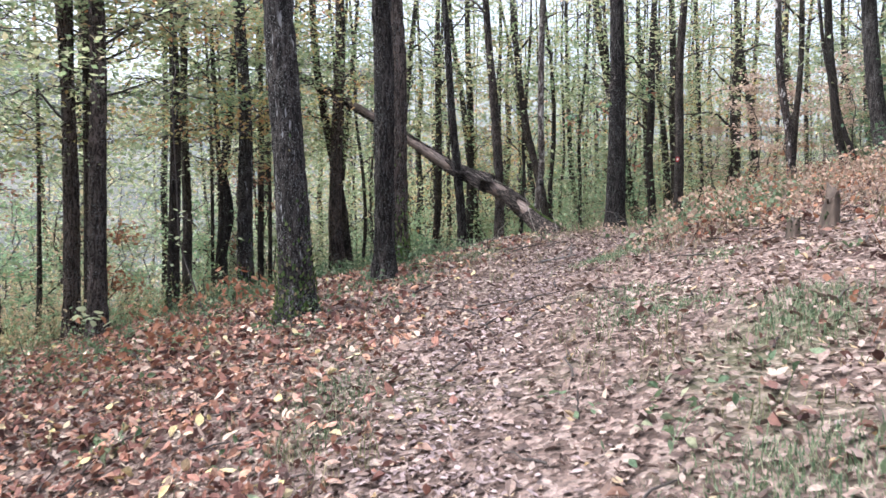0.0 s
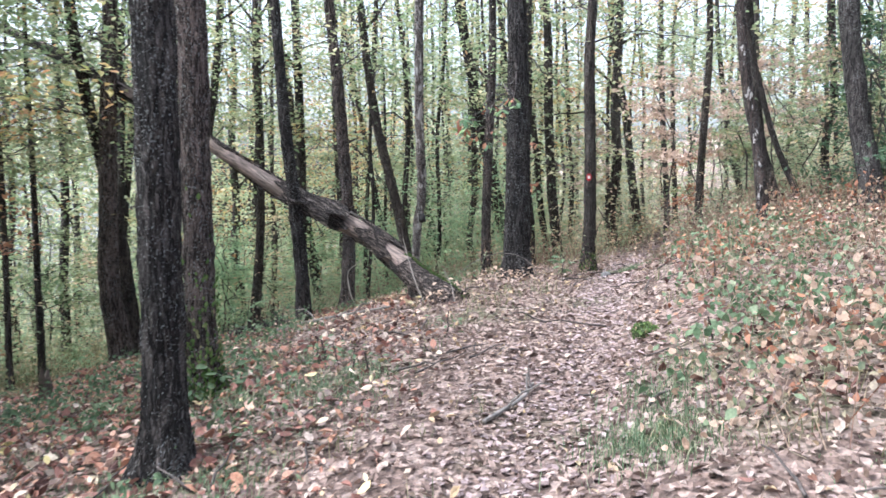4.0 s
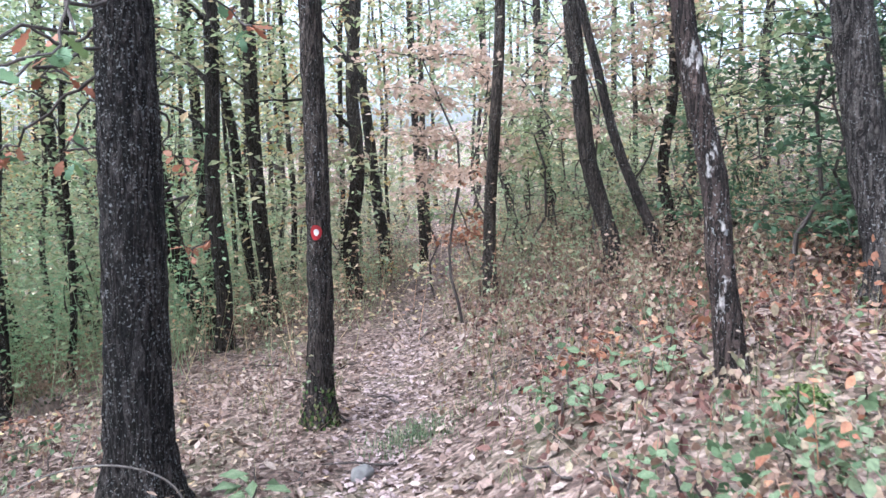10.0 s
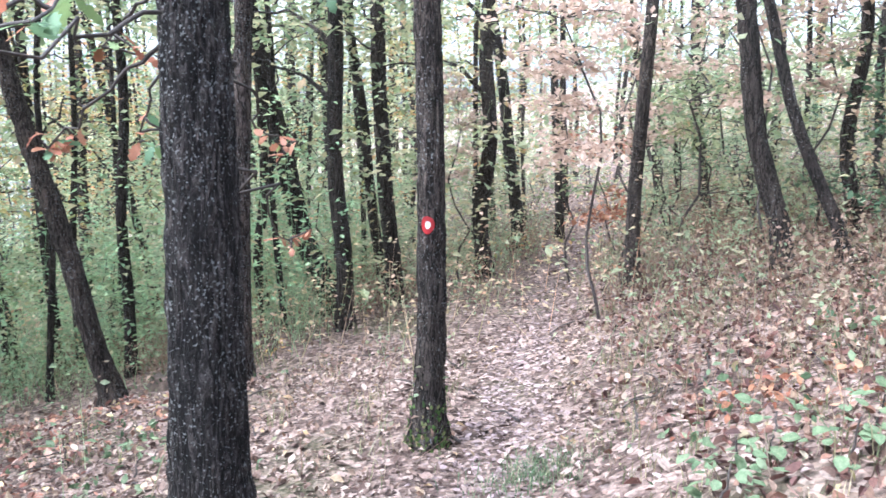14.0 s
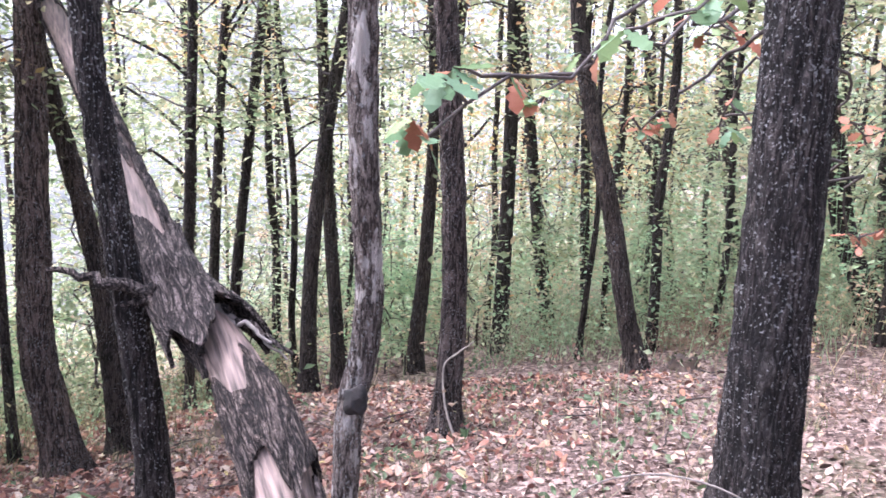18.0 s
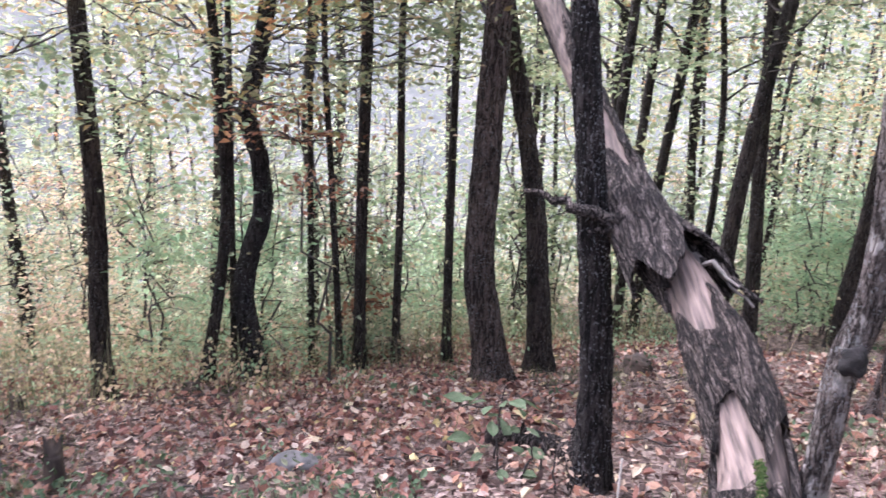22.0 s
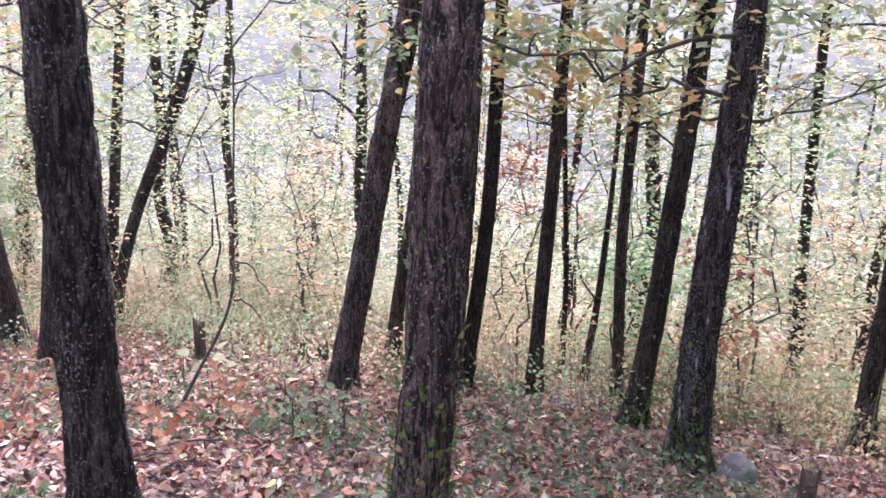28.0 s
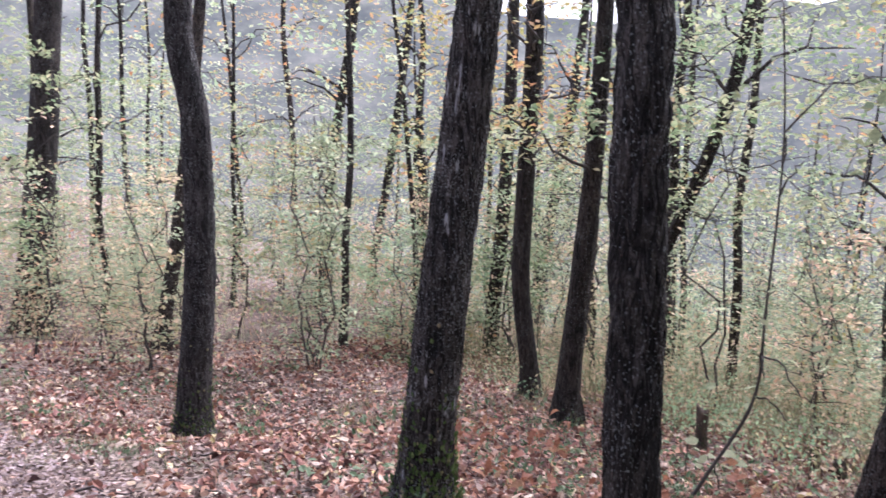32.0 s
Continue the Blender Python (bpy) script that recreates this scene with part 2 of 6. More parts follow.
BARK_DARK = bark("bark_dark", (0.007, 0.006, 0.005), (0.042, 0.035, 0.031), (0.085, 0.071, 0.063), 0.25)
BARK_BROWN = bark("bark_brown", (0.010, 0.008, 0.007), (0.066, 0.052, 0.047), (0.145, 0.118, 0.108), 0.55, None, 0.8, 1.5)
BARK_LICHEN = bark("bark_lichen", (0.006, 0.005, 0.005), (0.046, 0.041, 0.039), (0.102, 0.092, 0.088), 0.5, None, 0.7, 2.6, 1.3)
BARK_WHITE = bark("bark_white_lichen", (0.007, 0.006, 0.006), (0.045, 0.040, 0.038), (0.105, 0.094, 0.09), 0.6, ((0.36, 0.36, 0.365), 0.61, 20, 0.18), 0.75, 1.4)
BARK_GREY = bark("bark_grey", (0.009, 0.008, 0.008), (0.040, 0.036, 0.036), (0.085, 0.079, 0.077), 0.5, None, 0.85, 1.2)
BARK_SPOT = bark("bark_spotted", (0.010, 0.008, 0.007), (0.050, 0.038, 0.033), (0.098, 0.072, 0.064), 0.5, ((0.50, 0.47, 0.45), 0.59, 10, 0.45), 0.9, 1.4)
BARK_BARE = bark("bark_peeling", (0.025, 0.020, 0.017), (0.125, 0.104, 0.092), (0.225, 0.196, 0.178), 0.8, ((0.42, 0.39, 0.36), 0.53, 16, 0.4), 1.3, 1.8)
BARK_LOG = bark("bark_log", (0.006, 0.005, 0.005), (0.115, 0.096, 0.088), (0.270, 0.233, 0.217), 0, None, 0.95, 3.2, 1.6)
WOOD = plain("bare_wood", (0.125, 0.092, 0.078), 0.8, 55, 0.75, 0.010, (1, 1, 0.07))
WOOD_OLD = plain("weathered_wood", (0.17, 0.15, 0.135), 0.85, 20, 0.4, 0.006, (1, 1, 0.25))
MOSS = plain("moss", (0.045, 0.060, 0.024), 1.0, 90, 0.5, 0.012)
STONE = plain("stone", (0.15, 0.145, 0.14), 0.9, 18, 0.35, 0.01)
ROT = plain("black_rot", (0.014, 0.012, 0.011), 0.95, 30, 0.5, 0.012)
STUMP_WOOD = plain("rotten_wood", (0.075, 0.055, 0.042), 0.95, 26, 0.5, 0.012, (1, 1, 0.3))
PAINT_RED = plain("red_paint", (0.33, 0.013, 0.016), 0.6, 40, 0.15, 0.002)
PAINT_WHITE = plain("white_paint", (0.62, 0.60, 0.56), 0.6, 40, 0.06, 0.002)
TWIG = plain("twig_bark", (0.055, 0.045, 0.040), 0.9, 60, 0.4, 0.002)

GREENS = [(0.0, (0.094, 0.157, 0.086)), (0.3, (0.193, 0.271, 0.145)), (0.55, (0.319, 0.363, 0.204)), (0.8, (0.473, 0.422, 0.258)), (0.95, (0.550, 0.341, 0.194)), (1.0, (0.418, 0.195, 0.118))]
LEAF_TREE = leafy("oak_foliage", GREENS, 0.9, 0.58, 0.6, 0.3)
LEAF_BUSH = leafy("bush_foliage", [(0.0, (0.200, 0.300, 0.185)), (0.35, (0.315, 0.400, 0.250)), (0.6, (0.430, 0.465, 0.300)), (0.82, (0.530, 0.480, 0.330)), (1.0, (0.560, 0.380, 0.245))], 0.5, 0.6, 0.6, 0.4)
LEAF_GREEN = leafy("fresh_green_foliage", [(0.0, (0.190, 0.340, 0.205)), (0.4, (0.330, 0.490, 0.290)), (0.75, (0.470, 0.570, 0.345)), (0.93, (0.550, 0.540, 0.355)), (1.0, (0.540, 0.380, 0.230))], 0.5, 0.6, 0.6, 0.3)
LEAF_WARM = leafy("autumn_foliage", [(0.0, (0.22, 0.25, 0.09)), (0.35, (0.44, 0.38, 0.16)), (0.7, (0.46, 0.28, 0.14)), (1.0, (0.42, 0.17, 0.08))], 0.3, 0.5)
LEAF_MIX = leafy("mixed_autumn_foliage", [(0.0, (0.249, 0.273, 0.154)), (0.25, (0.498, 0.448, 0.257)), (0.5, (0.648, 0.523, 0.346)), (0.75, (0.686, 0.498, 0.385)), (0.92, (0.623, 0.361, 0.217)), (1.0, (0.523, 0.225, 0.116))], 0.4, 0.62)
LEAF_PALE = leafy("pale_beige_foliage", [(0.0, (0.340, 0.227, 0.160)), (0.5, (0.476, 0.353, 0.269)), (1.0, (0.510, 0.403, 0.328))], 0.2, 0.4)
LEAF_BLUSH = leafy("pinkish_beige_foliage", [(0.0, (0.46, 0.33, 0.26)), (0.5, (0.64, 0.49, 0.40)), (1.0, (0.70, 0.58, 0.49))], 0.3, 0.55)
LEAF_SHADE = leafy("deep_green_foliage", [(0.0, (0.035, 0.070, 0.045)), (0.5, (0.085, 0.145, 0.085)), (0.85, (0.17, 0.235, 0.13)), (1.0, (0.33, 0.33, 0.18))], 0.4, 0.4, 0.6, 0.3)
LEAF_ORANGE = leafy("orange_foliage", [(0.0, (0.22, 0.085, 0.052)), (0.4, (0.34, 0.16, 0.10)), (0.75, (0.42, 0.22, 0.13)), (1.0, (0.44, 0.32, 0.22))], 0.1, 0.4)
LITTER = leafy("leaf_litter", [(0.0, (0.075, 0.052, 0.044)), (0.25, (0.163, 0.112, 0.094)), (0.5, (0.251, 0.182, 0.155)), (0.75, (0.334, 0.256, 0.222)), (0.93, (0.405, 0.331, 0.283)), (1.0, (0.414, 0.301, 0.165))], 0.0, 0.1, 0.8)
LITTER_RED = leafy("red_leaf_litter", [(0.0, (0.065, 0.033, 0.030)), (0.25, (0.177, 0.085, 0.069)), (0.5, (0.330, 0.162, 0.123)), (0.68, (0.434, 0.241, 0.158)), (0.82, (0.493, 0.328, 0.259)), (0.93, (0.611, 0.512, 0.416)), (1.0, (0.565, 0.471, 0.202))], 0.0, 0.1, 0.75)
# the red litter at about half brightness: shade under the bank shrubs, as colour
LITTER_BANK = leafy("shaded_leaf_litter", [(0.0, (0.034, 0.018, 0.017)), (0.25, (0.091, 0.045, 0.039)), (0.5, (0.170, 0.086, 0.070)), (0.68, (0.224, 0.127, 0.090)), (0.82, (0.255, 0.173, 0.147)), (0.93, (0.315, 0.269, 0.237)), (1.0, (0.292, 0.248, 0.115))], 0.0, 0.1, 0.75)
LITTER_PATH = leafy("trodden_leaves", [(0.0, (0.122, 0.089, 0.085)), (0.35, (0.228, 0.173, 0.168)), (0.7, (0.317, 0.247, 0.242)), (1.0, (0.398, 0.319, 0.313))], 0.0, 0.05, 0.8)
LOW_GREEN = leafy("low_green_leaves", [(0.0, (0.046, 0.084, 0.047)), (0.45, (0.119, 0.181, 0.096)), (0.8, (0.220, 0.275, 0.172)), (1.0, (0.370, 0.370, 0.241))], 0.0, 0.35, 0.6, 0.45)
LOW_MIXED = leafy("low_autumn_leaves", [(0.0, (0.043, 0.035, 0.027)), (0.15, (0.101, 0.069, 0.051)), (0.32, (0.223, 0.139, 0.103)), (0.5, (0.317, 0.225, 0.175)), (0.64, (0.331, 0.257, 0.186)), (0.78, (0.245, 0.250, 0.158)), (0.88, (0.122, 0.167, 0.103)), (1.0, (0.288, 0.139, 0.083))], 0.0, 0.35, 0.6, 0.6)
GRASS_GREEN = leafy("green_grass", [(0.0, (0.075, 0.125, 0.070)), (0.6, (0.16, 0.225, 0.125)), (1.0, (0.34, 0.35, 0.23))], 0.0, 0.35)
DRY = leafy("dry_stalks", [(0.0, (0.094, 0.066, 0.051)), (0.5, (0.187, 0.140, 0.113)), (0.85, (0.296, 0.234, 0.187)), (1.0, (0.234, 0.234, 0.125))], 0.0, 0.3)
MOSS_TUFT = leafy("moss_tufts", [(0.0, (0.038, 0.072, 0.022)), (0.5, (0.098, 0.168, 0.048)), (0.85, (0.150, 0.192, 0.070)), (1.0, (0.330, 0.256, 0.168))], 0.0, 0.2)
GRASS = leafy("grass_blades", [(0.0, (0.090, 0.123, 0.057)), (0.5, (0.190, 0.197, 0.102)), (1.0, (0.380, 0.315, 0.216))], 0.0, 0.35)


def soil():
    m, n, l, bsdf = material("forest_floor")
    co = n.new("ShaderNodeTexCoord").outputs["Object"]
    leaf = tex(n, l, "ShaderNodeTexVoronoi", co, 24, (1, 1, 0.3), Randomness=1.0)
    fine = tex(n, l, "ShaderNodeTexNoise", co, 38, Detail=6)
    broad = tex(n, l, "ShaderNodeTexNoise", co, 0.8, Detail=4)
    sep = n.new("ShaderNodeSeparateColor")
    l.new(leaf.outputs["Color"], sep.inputs[0])
    cells = ramp(n, [(0.0, (0.065, 0.046, 0.038)), (0.4, (0.145, 0.104, 0.088)), (0.75, (0.26, 0.195, 0.168)), (1.0, (0.36, 0.285, 0.25))])
    l.new(sep.outputs[0], cells.inputs["Fac"])
    dark = ramp(n, [(0.3, (0.45, 0.45, 0.45)), (0.65, (1.15, 1.12, 1.1))])
    l.new(fine.outputs["Fac"], dark.inputs["Fac"])
    col = mixed(n, l, 1.0, cells.outputs["Color"], dark.outputs["Color"], "MULTIPLY")
    green = ramp(n, [(0.52, (0, 0, 0)), (0.72, (0.5, 0.5, 0.5))])
    l.new(broad.outputs["Fac"], green.inputs["Fac"])
    col = mixed(n, l, green.outputs["Color"], col, (0.075, 0.095, 0.040))
    l.new(col, bsdf.inputs["Base Color"])
    bsdf.inputs["Roughness"].default_value = 0.95
    bsdf.inputs["Specular IOR Level"].default_value = 0.2
    bump = n.new("ShaderNodeBump")
    bump.inputs["Distance"].default_value = 0.03
    l.new(leaf.outputs["Distance"], bump.inputs["Height"])
    l.new(bump.outputs["Normal"], bsdf.inputs["Normal"])
    return m


def hazy():
    """The far valley side under a bright overcast sky, its haze painted as washed-out greys."""
    m, n, l, bsdf = material("hazy_valley_side")
    co = n.new("ShaderNodeTexCoord").outputs["Object"]
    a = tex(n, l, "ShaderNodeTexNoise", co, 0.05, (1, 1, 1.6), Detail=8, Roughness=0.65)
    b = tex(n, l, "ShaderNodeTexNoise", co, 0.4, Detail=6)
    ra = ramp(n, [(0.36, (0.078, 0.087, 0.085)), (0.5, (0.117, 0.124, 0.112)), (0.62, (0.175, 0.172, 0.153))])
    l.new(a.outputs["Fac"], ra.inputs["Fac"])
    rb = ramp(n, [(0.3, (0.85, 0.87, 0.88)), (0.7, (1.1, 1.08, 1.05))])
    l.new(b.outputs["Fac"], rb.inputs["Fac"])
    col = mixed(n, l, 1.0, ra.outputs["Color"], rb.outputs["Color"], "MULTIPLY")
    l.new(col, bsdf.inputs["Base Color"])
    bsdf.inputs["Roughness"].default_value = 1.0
    # the hillside glows faintly in its own colour, to brighten it like haze
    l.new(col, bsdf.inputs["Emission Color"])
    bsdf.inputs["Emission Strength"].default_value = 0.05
    return m


# ---- mesh helpers ----
def mesh_of(name, verts, faces, mat, smooth=True):
    me = bpy.data.meshes.new(name)
    me.from_pydata(verts.tolist() if isinstance(verts, np.ndarray) else verts, [], faces.tolist() if isinstance(faces, np.ndarray) else faces)
    me.materials.append(mat)
    if smooth:
        me.polygons.foreach_set("use_smooth", np.ones(len(me.polygons), bool))
    me.update()
    return me


def part(name, me, parent=None, label="", at=None):
    ob = new(name, me)
    if parent is not None:
        ob.parent = parent
    if at is not None:
        ob.matrix_basis = at
    if label:
        tagged(ob, label)
    return ob


def thing(name, x, y, z, label, category, group="", kind=""):
    ob = new(name)
    ob.empty_display_size = 0.1
    ob.matrix_basis = Matrix.Translation((x, y, z))
    return tagged(ob, label, category, group, kind)


def smooth_line(keys, at):
    """Catmull-Rom through keys (h, x, y, ...) read at the heights given."""
    keys = np.asarray(keys, float)
    h, rest = keys[:, 0], keys[:, 1:]
    out = np.empty((len(at), rest.shape[1]))
    slope = np.gradient(rest, h, axis=0)
    i = np.clip(np.searchsorted(h, at) - 1, 0, len(h) - 2)
    d = (h[i + 1] - h[i])
    t = np.clip((at - h[i]) / d, 0, 1)[:, None]
    d = d[:, None]
    out = (2 * t**3 - 3 * t**2 + 1) * rest[i] + (t**3 - 2 * t**2 + t) * d * slope[i] + (-2 * t**3 + 3 * t**2) * rest[i + 1] + (t**3 - t**2) * d * slope[i + 1]
    return out


def rings(centres, radii, segs, wobble=None, cap=True):
    """A skin of rings round a line of centres; radii may be one per ring or one per ring and segment."""
    centres = np.asarray(centres, float)
    k = len(centres)
    radii = np.asarray(radii, float)
    if radii.ndim == 1:
        radii = np.repeat(radii[:, None], segs, 1)
    tang = np.gradient(centres, axis=0)
    tang /= np.linalg.norm(tang, axis=1)[:, None] + 1e-9
    ref = np.array([1.0, 0, 0]) if abs(tang[0][0]) < 0.8 else np.array([0, 1.0, 0])
    u = ref - (tang @ ref)[:, None] * tang
    u /= np.linalg.norm(u, axis=1)[:, None]
    w = np.cross(tang, u)
    ang = np.arange(segs) * 2 * np.pi / segs
    verts = centres[:, None] + radii[:, :, None] * (np.cos(ang)[None, :, None] * u[:, None] + np.sin(ang)[None, :, None] * w[:, None])
    verts = verts.reshape(-1, 3)
    a = np.arange(k - 1)[:, None] * segs + np.arange(segs)[None]
    b = np.arange(k - 1)[:, None] * segs + (np.arange(segs)[None] + 1) % segs
    faces = np.stack([a, b, b + segs, a + segs], -1).reshape(-1, 4).tolist()
    if cap:
        verts = np.vstack([verts, centres[0], centres[-1]])
        n0, n1 = k * segs, k * segs + 1
        faces += [[n0, (i + 1) % segs, i] for i in range(segs)]
        faces += [[n1, (k - 1) * segs + i, (k - 1) * segs + (i + 1) % segs] for i in range(segs)]
    return verts, faces


def joined(pieces):
    vs, fs, at = [], [], 0
    for v, f in pieces:
        vs.append(np.asarray(v))
        fs += [[i + at for i in q] for q in f]
        at += len(v)
    return np.vstack(vs), fs


# outlines of single leaves: across, along, up
OAK = np.array([(0, 0, 0), (0.10, 0.10, 0.01), (0.07, 0.22, 0.015), (0.22, 0.30, 0.035), (0.15, 0.42, 0.02), (0.30, 0.55, 0.05), (0.18, 0.68, 0.025), (0.22, 0.82, 0.035), (0.0, 1.0, 0.0),
                (-0.22, 0.82, 0.035), (-0.18, 0.68, 0.025), (-0.30, 0.55, 0.05), (-0.15, 0.42, 0.02), (-0.22, 0.30, 0.035), (-0.07, 0.22, 0.015), (-0.10, 0.10, 0.01)])
OAK_FACES = [[0, 1, 15], [1, 2, 14, 15], [2, 3, 4], [2, 4, 12, 14], [12, 13, 14], [4, 5, 6], [4, 6, 10, 12], [10, 11, 12], [6, 7, 9, 10], [7, 8, 9]]
OVAL = np.array([(0, 0, 0), (0.24, 0.28, 0.05), (0.27, 0.58, 0.05), (0, 1.0, 0.0), (-0.27, 0.58, 0.05), (-0.24, 0.28, 0.05), (0, 0.45, -0.02)])
OVAL_FACES = [[0, 1, 6], [1, 2, 6], [2, 3, 6], [3, 4, 6], [4, 5, 6], [5, 0, 6]]
BROAD = np.array([(0, 0, 0), (0.30, 0.06, 0.03), (0.40, 0.32, 0.05), (0.42, 0.54, 0.07), (0.22, 0.78, 0.03), (0, 1.0, 0.0), (-0.22, 0.78, 0.03), (-0.42, 0.54, 0.07), (-0.40, 0.32, 0.05), (-0.30, 0.06, 0.03)])
BROAD_FACES = [[0, 1, 2], [2, 3, 4], [0, 2, 4, 6, 8], [4, 5, 6], [6, 7, 8], [8, 9, 0]]
LOBE = np.array([(0, 0, 0), (0.13, 0.12, 0.02), (0.20, 0.30, 0.02), (0.34, 0.52, 0.06), (0.22, 0.76, 0.03), (0.03, 1.0, 0.0), (-0.20, 0.80, 0.03), (-0.30, 0.56, 0.06), (-0.24, 0.34, 0.03), (-0.12, 0.14, 0.02)])
LOBE_FACES = [[0, 1, 2, 8, 9], [2, 3, 4], [2, 4, 6, 8], [6, 7, 8], [4, 5, 6]]
TRI = np.array([(0, 0, 0), (0.36, 0.60, 0.05), (-0.24, 1.0, 0.0)])
TRI_FACES = [[0, 1, 2]]
HEX = np.array([(0, 0, 0), (0.25, 0.3, 0.06), (0.24, 0.65, 0.05), (0, 1.0, 0.0), (-0.24, 0.65, 0.07), (-0.25, 0.3, 0.04)])
HEX_FACES = [[0, 1, 2, 3], [0, 3, 4, 5]]
CHIP = np.array([(0, 0, 0), (0.30, 0.5, 0.06), (0, 1.0, 0.0), (-0.30, 0.5, 0.06)])
CHIP_FACES = [[0, 1, 2], [0, 2, 3]]


def scatter(outline, faces, places, sizes, yaw, tilt, roll, gen, curl=0.0):
    """Many single leaves as one skin: each turned by yaw about z, tilted by tilt and rolled."""
    k = len(places)
    v = np.repeat(outline[None], k, 0).copy()
    if curl:
        bend = gen.uniform(-curl, curl * 1.6, (k, 1))
        v[:, :, 2] += bend * (v[:, :, 1] - 0.5) ** 2 * 2 + np.abs(v[:, :, 0]) * gen.uniform(0, curl * 2, (k, 1))
    v[:, :, 1] -= 0.5
    v *= sizes[:, None, None]
    cr, sr = np.cos(roll)[:, None], np.sin(roll)[:, None]
    x, z = v[:, :, 0] * cr + v[:, :, 2] * sr, -v[:, :, 0] * sr + v[:, :, 2] * cr
    ct, st = np.cos(tilt)[:, None], np.sin(tilt)[:, None]
    y, z = v[:, :, 1] * ct - z * st, v[:, :, 1] * st + z * ct
    cy, sy = np.cos(yaw)[:, None], np.sin(yaw)[:, None]
    x, y = x * cy - y * sy, x * sy + y * cy
    out = np.stack([x, y, z], -1) + places[:, None]
    m = len(outline)
    all_faces = []
    for f in faces:
        all_faces.append((np.arange(k)[:, None] * m + np.array(f)[None]).tolist())
    return out.reshape(-1, 3), [q for group in all_faces for q in group]


# ---- ground and distance ----
def spread(lo, hi, fine_lo, fine_hi, step):
    mid = list(np.arange(fine_lo, fine_hi + step / 2, step))
    left, right, s = [], [], step
    x = fine_lo
    while x > lo:
        s *= 1.16
        x -= s
        left.append(x)
    x, s = fine_hi, step
    while x < hi:
        s *= 1.16
        x += s
        right.append(x)
    return np.array(left[::-1] + mid + right)


gx, gy = spread(-420, 420, -9, 7, 0.13), spread(-420, 420, -6, 19, 0.15)
mx, my = np.meshgrid(gx, gy)
mz = ground(mx, my)
gv = np.stack([mx, my, mz], -1).reshape(-1, 3)
w = len(gx)
ia = (np.arange(len(gy) - 1)[:, None] * w + np.arange(w - 1)[None]).ravel()
ground_ob = new("ground", mesh_of("ground", gv, np.stack([ia, ia + 1, ia + 1 + w, ia + w], 1), soil()))
tagged(ground_ob, "sloping forest floor of dark soil and old leaves", "ground", kind="structure")


def valley_side():
    ang = np.linspace(radians(20), radians(250), 90)
    up = np.linspace(0, 1, 24)
    a, u = np.meshgrid(ang, up)
    dist = 200 + 150 * u
    ridge = 56 + 26 * soft_noise(a * 3, a * 0, 9) + 10 * soft_noise(a * 9, a * 0, 4)
    z = -62 + u * (ridge + 62) + 3 * soft_noise(a * 40, u * 12, 5)
    v = np.stack([-np.sin(a) * dist, np.cos(a) * dist, z], -1).reshape(-1, 3)
    i = (np.arange(23)[:, None] * 90 + np.arange(89)[None]).ravel()
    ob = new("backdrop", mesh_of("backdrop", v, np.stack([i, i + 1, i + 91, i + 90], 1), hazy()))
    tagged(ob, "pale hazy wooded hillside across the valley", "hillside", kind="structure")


valley_side()

# ---- trees ----
def foliage(gen, count, centre_h, spread_r, spread_h, clumps, size, outline=CHIP, faces=CHIP_FACES, flat=0.16):
    """Leaves in uneven clumps with gaps between them."""
    ang = gen.uniform(0, 2 * np.pi, clumps)
    rad = spread_r * np.sqrt(gen.uniform(0.03, 1, clumps))
    ch = centre_h + gen.normal(0, spread_h, clumps)
    cx, cy = np.cos(ang) * rad, np.sin(ang) * rad
    pick = gen.integers(0, clumps, count)
    loose = gen.uniform(0.22, 0.65, clumps)[pick]
    p = np.stack([cx[pick] + gen.normal(0, 1, count) * loose, cy[pick] + gen.normal(0, 1, count) * loose, ch[pick] + gen.normal(0, flat, count) * loose], 1)
    s = size * gen.uniform(0.65, 1.35, count)
    v, f = scatter(outline, faces, p, s, gen.uniform(0, 2 * np.pi, count), gen.normal(0, 0.42, count), gen.normal(0, 0.42, count), gen, 0.2)
    return v, f, np.stack([cx, cy, ch], 1)


def branch_skin(gen, start, end, r, segs=5, sag=0.15, steps=7):
    """A crooked tapering branch."""
    t = np.linspace(0, 1, steps)[:, None]
    start, end = np.asarray(start, float), np.asarray(end, float)
    line = start + (end - start) * t
    length = np.linalg.norm(end - start)
    line += gen.normal(0, 0.035 * length, line.shape) * np.sin(np.pi * t)
    line[:, 2] += (sag * length * np.sin(np.pi * t))[:, 0]
    return rings(line, r * (1 - 0.85 * t[:, 0]) + 0.003, segs, cap=False), line


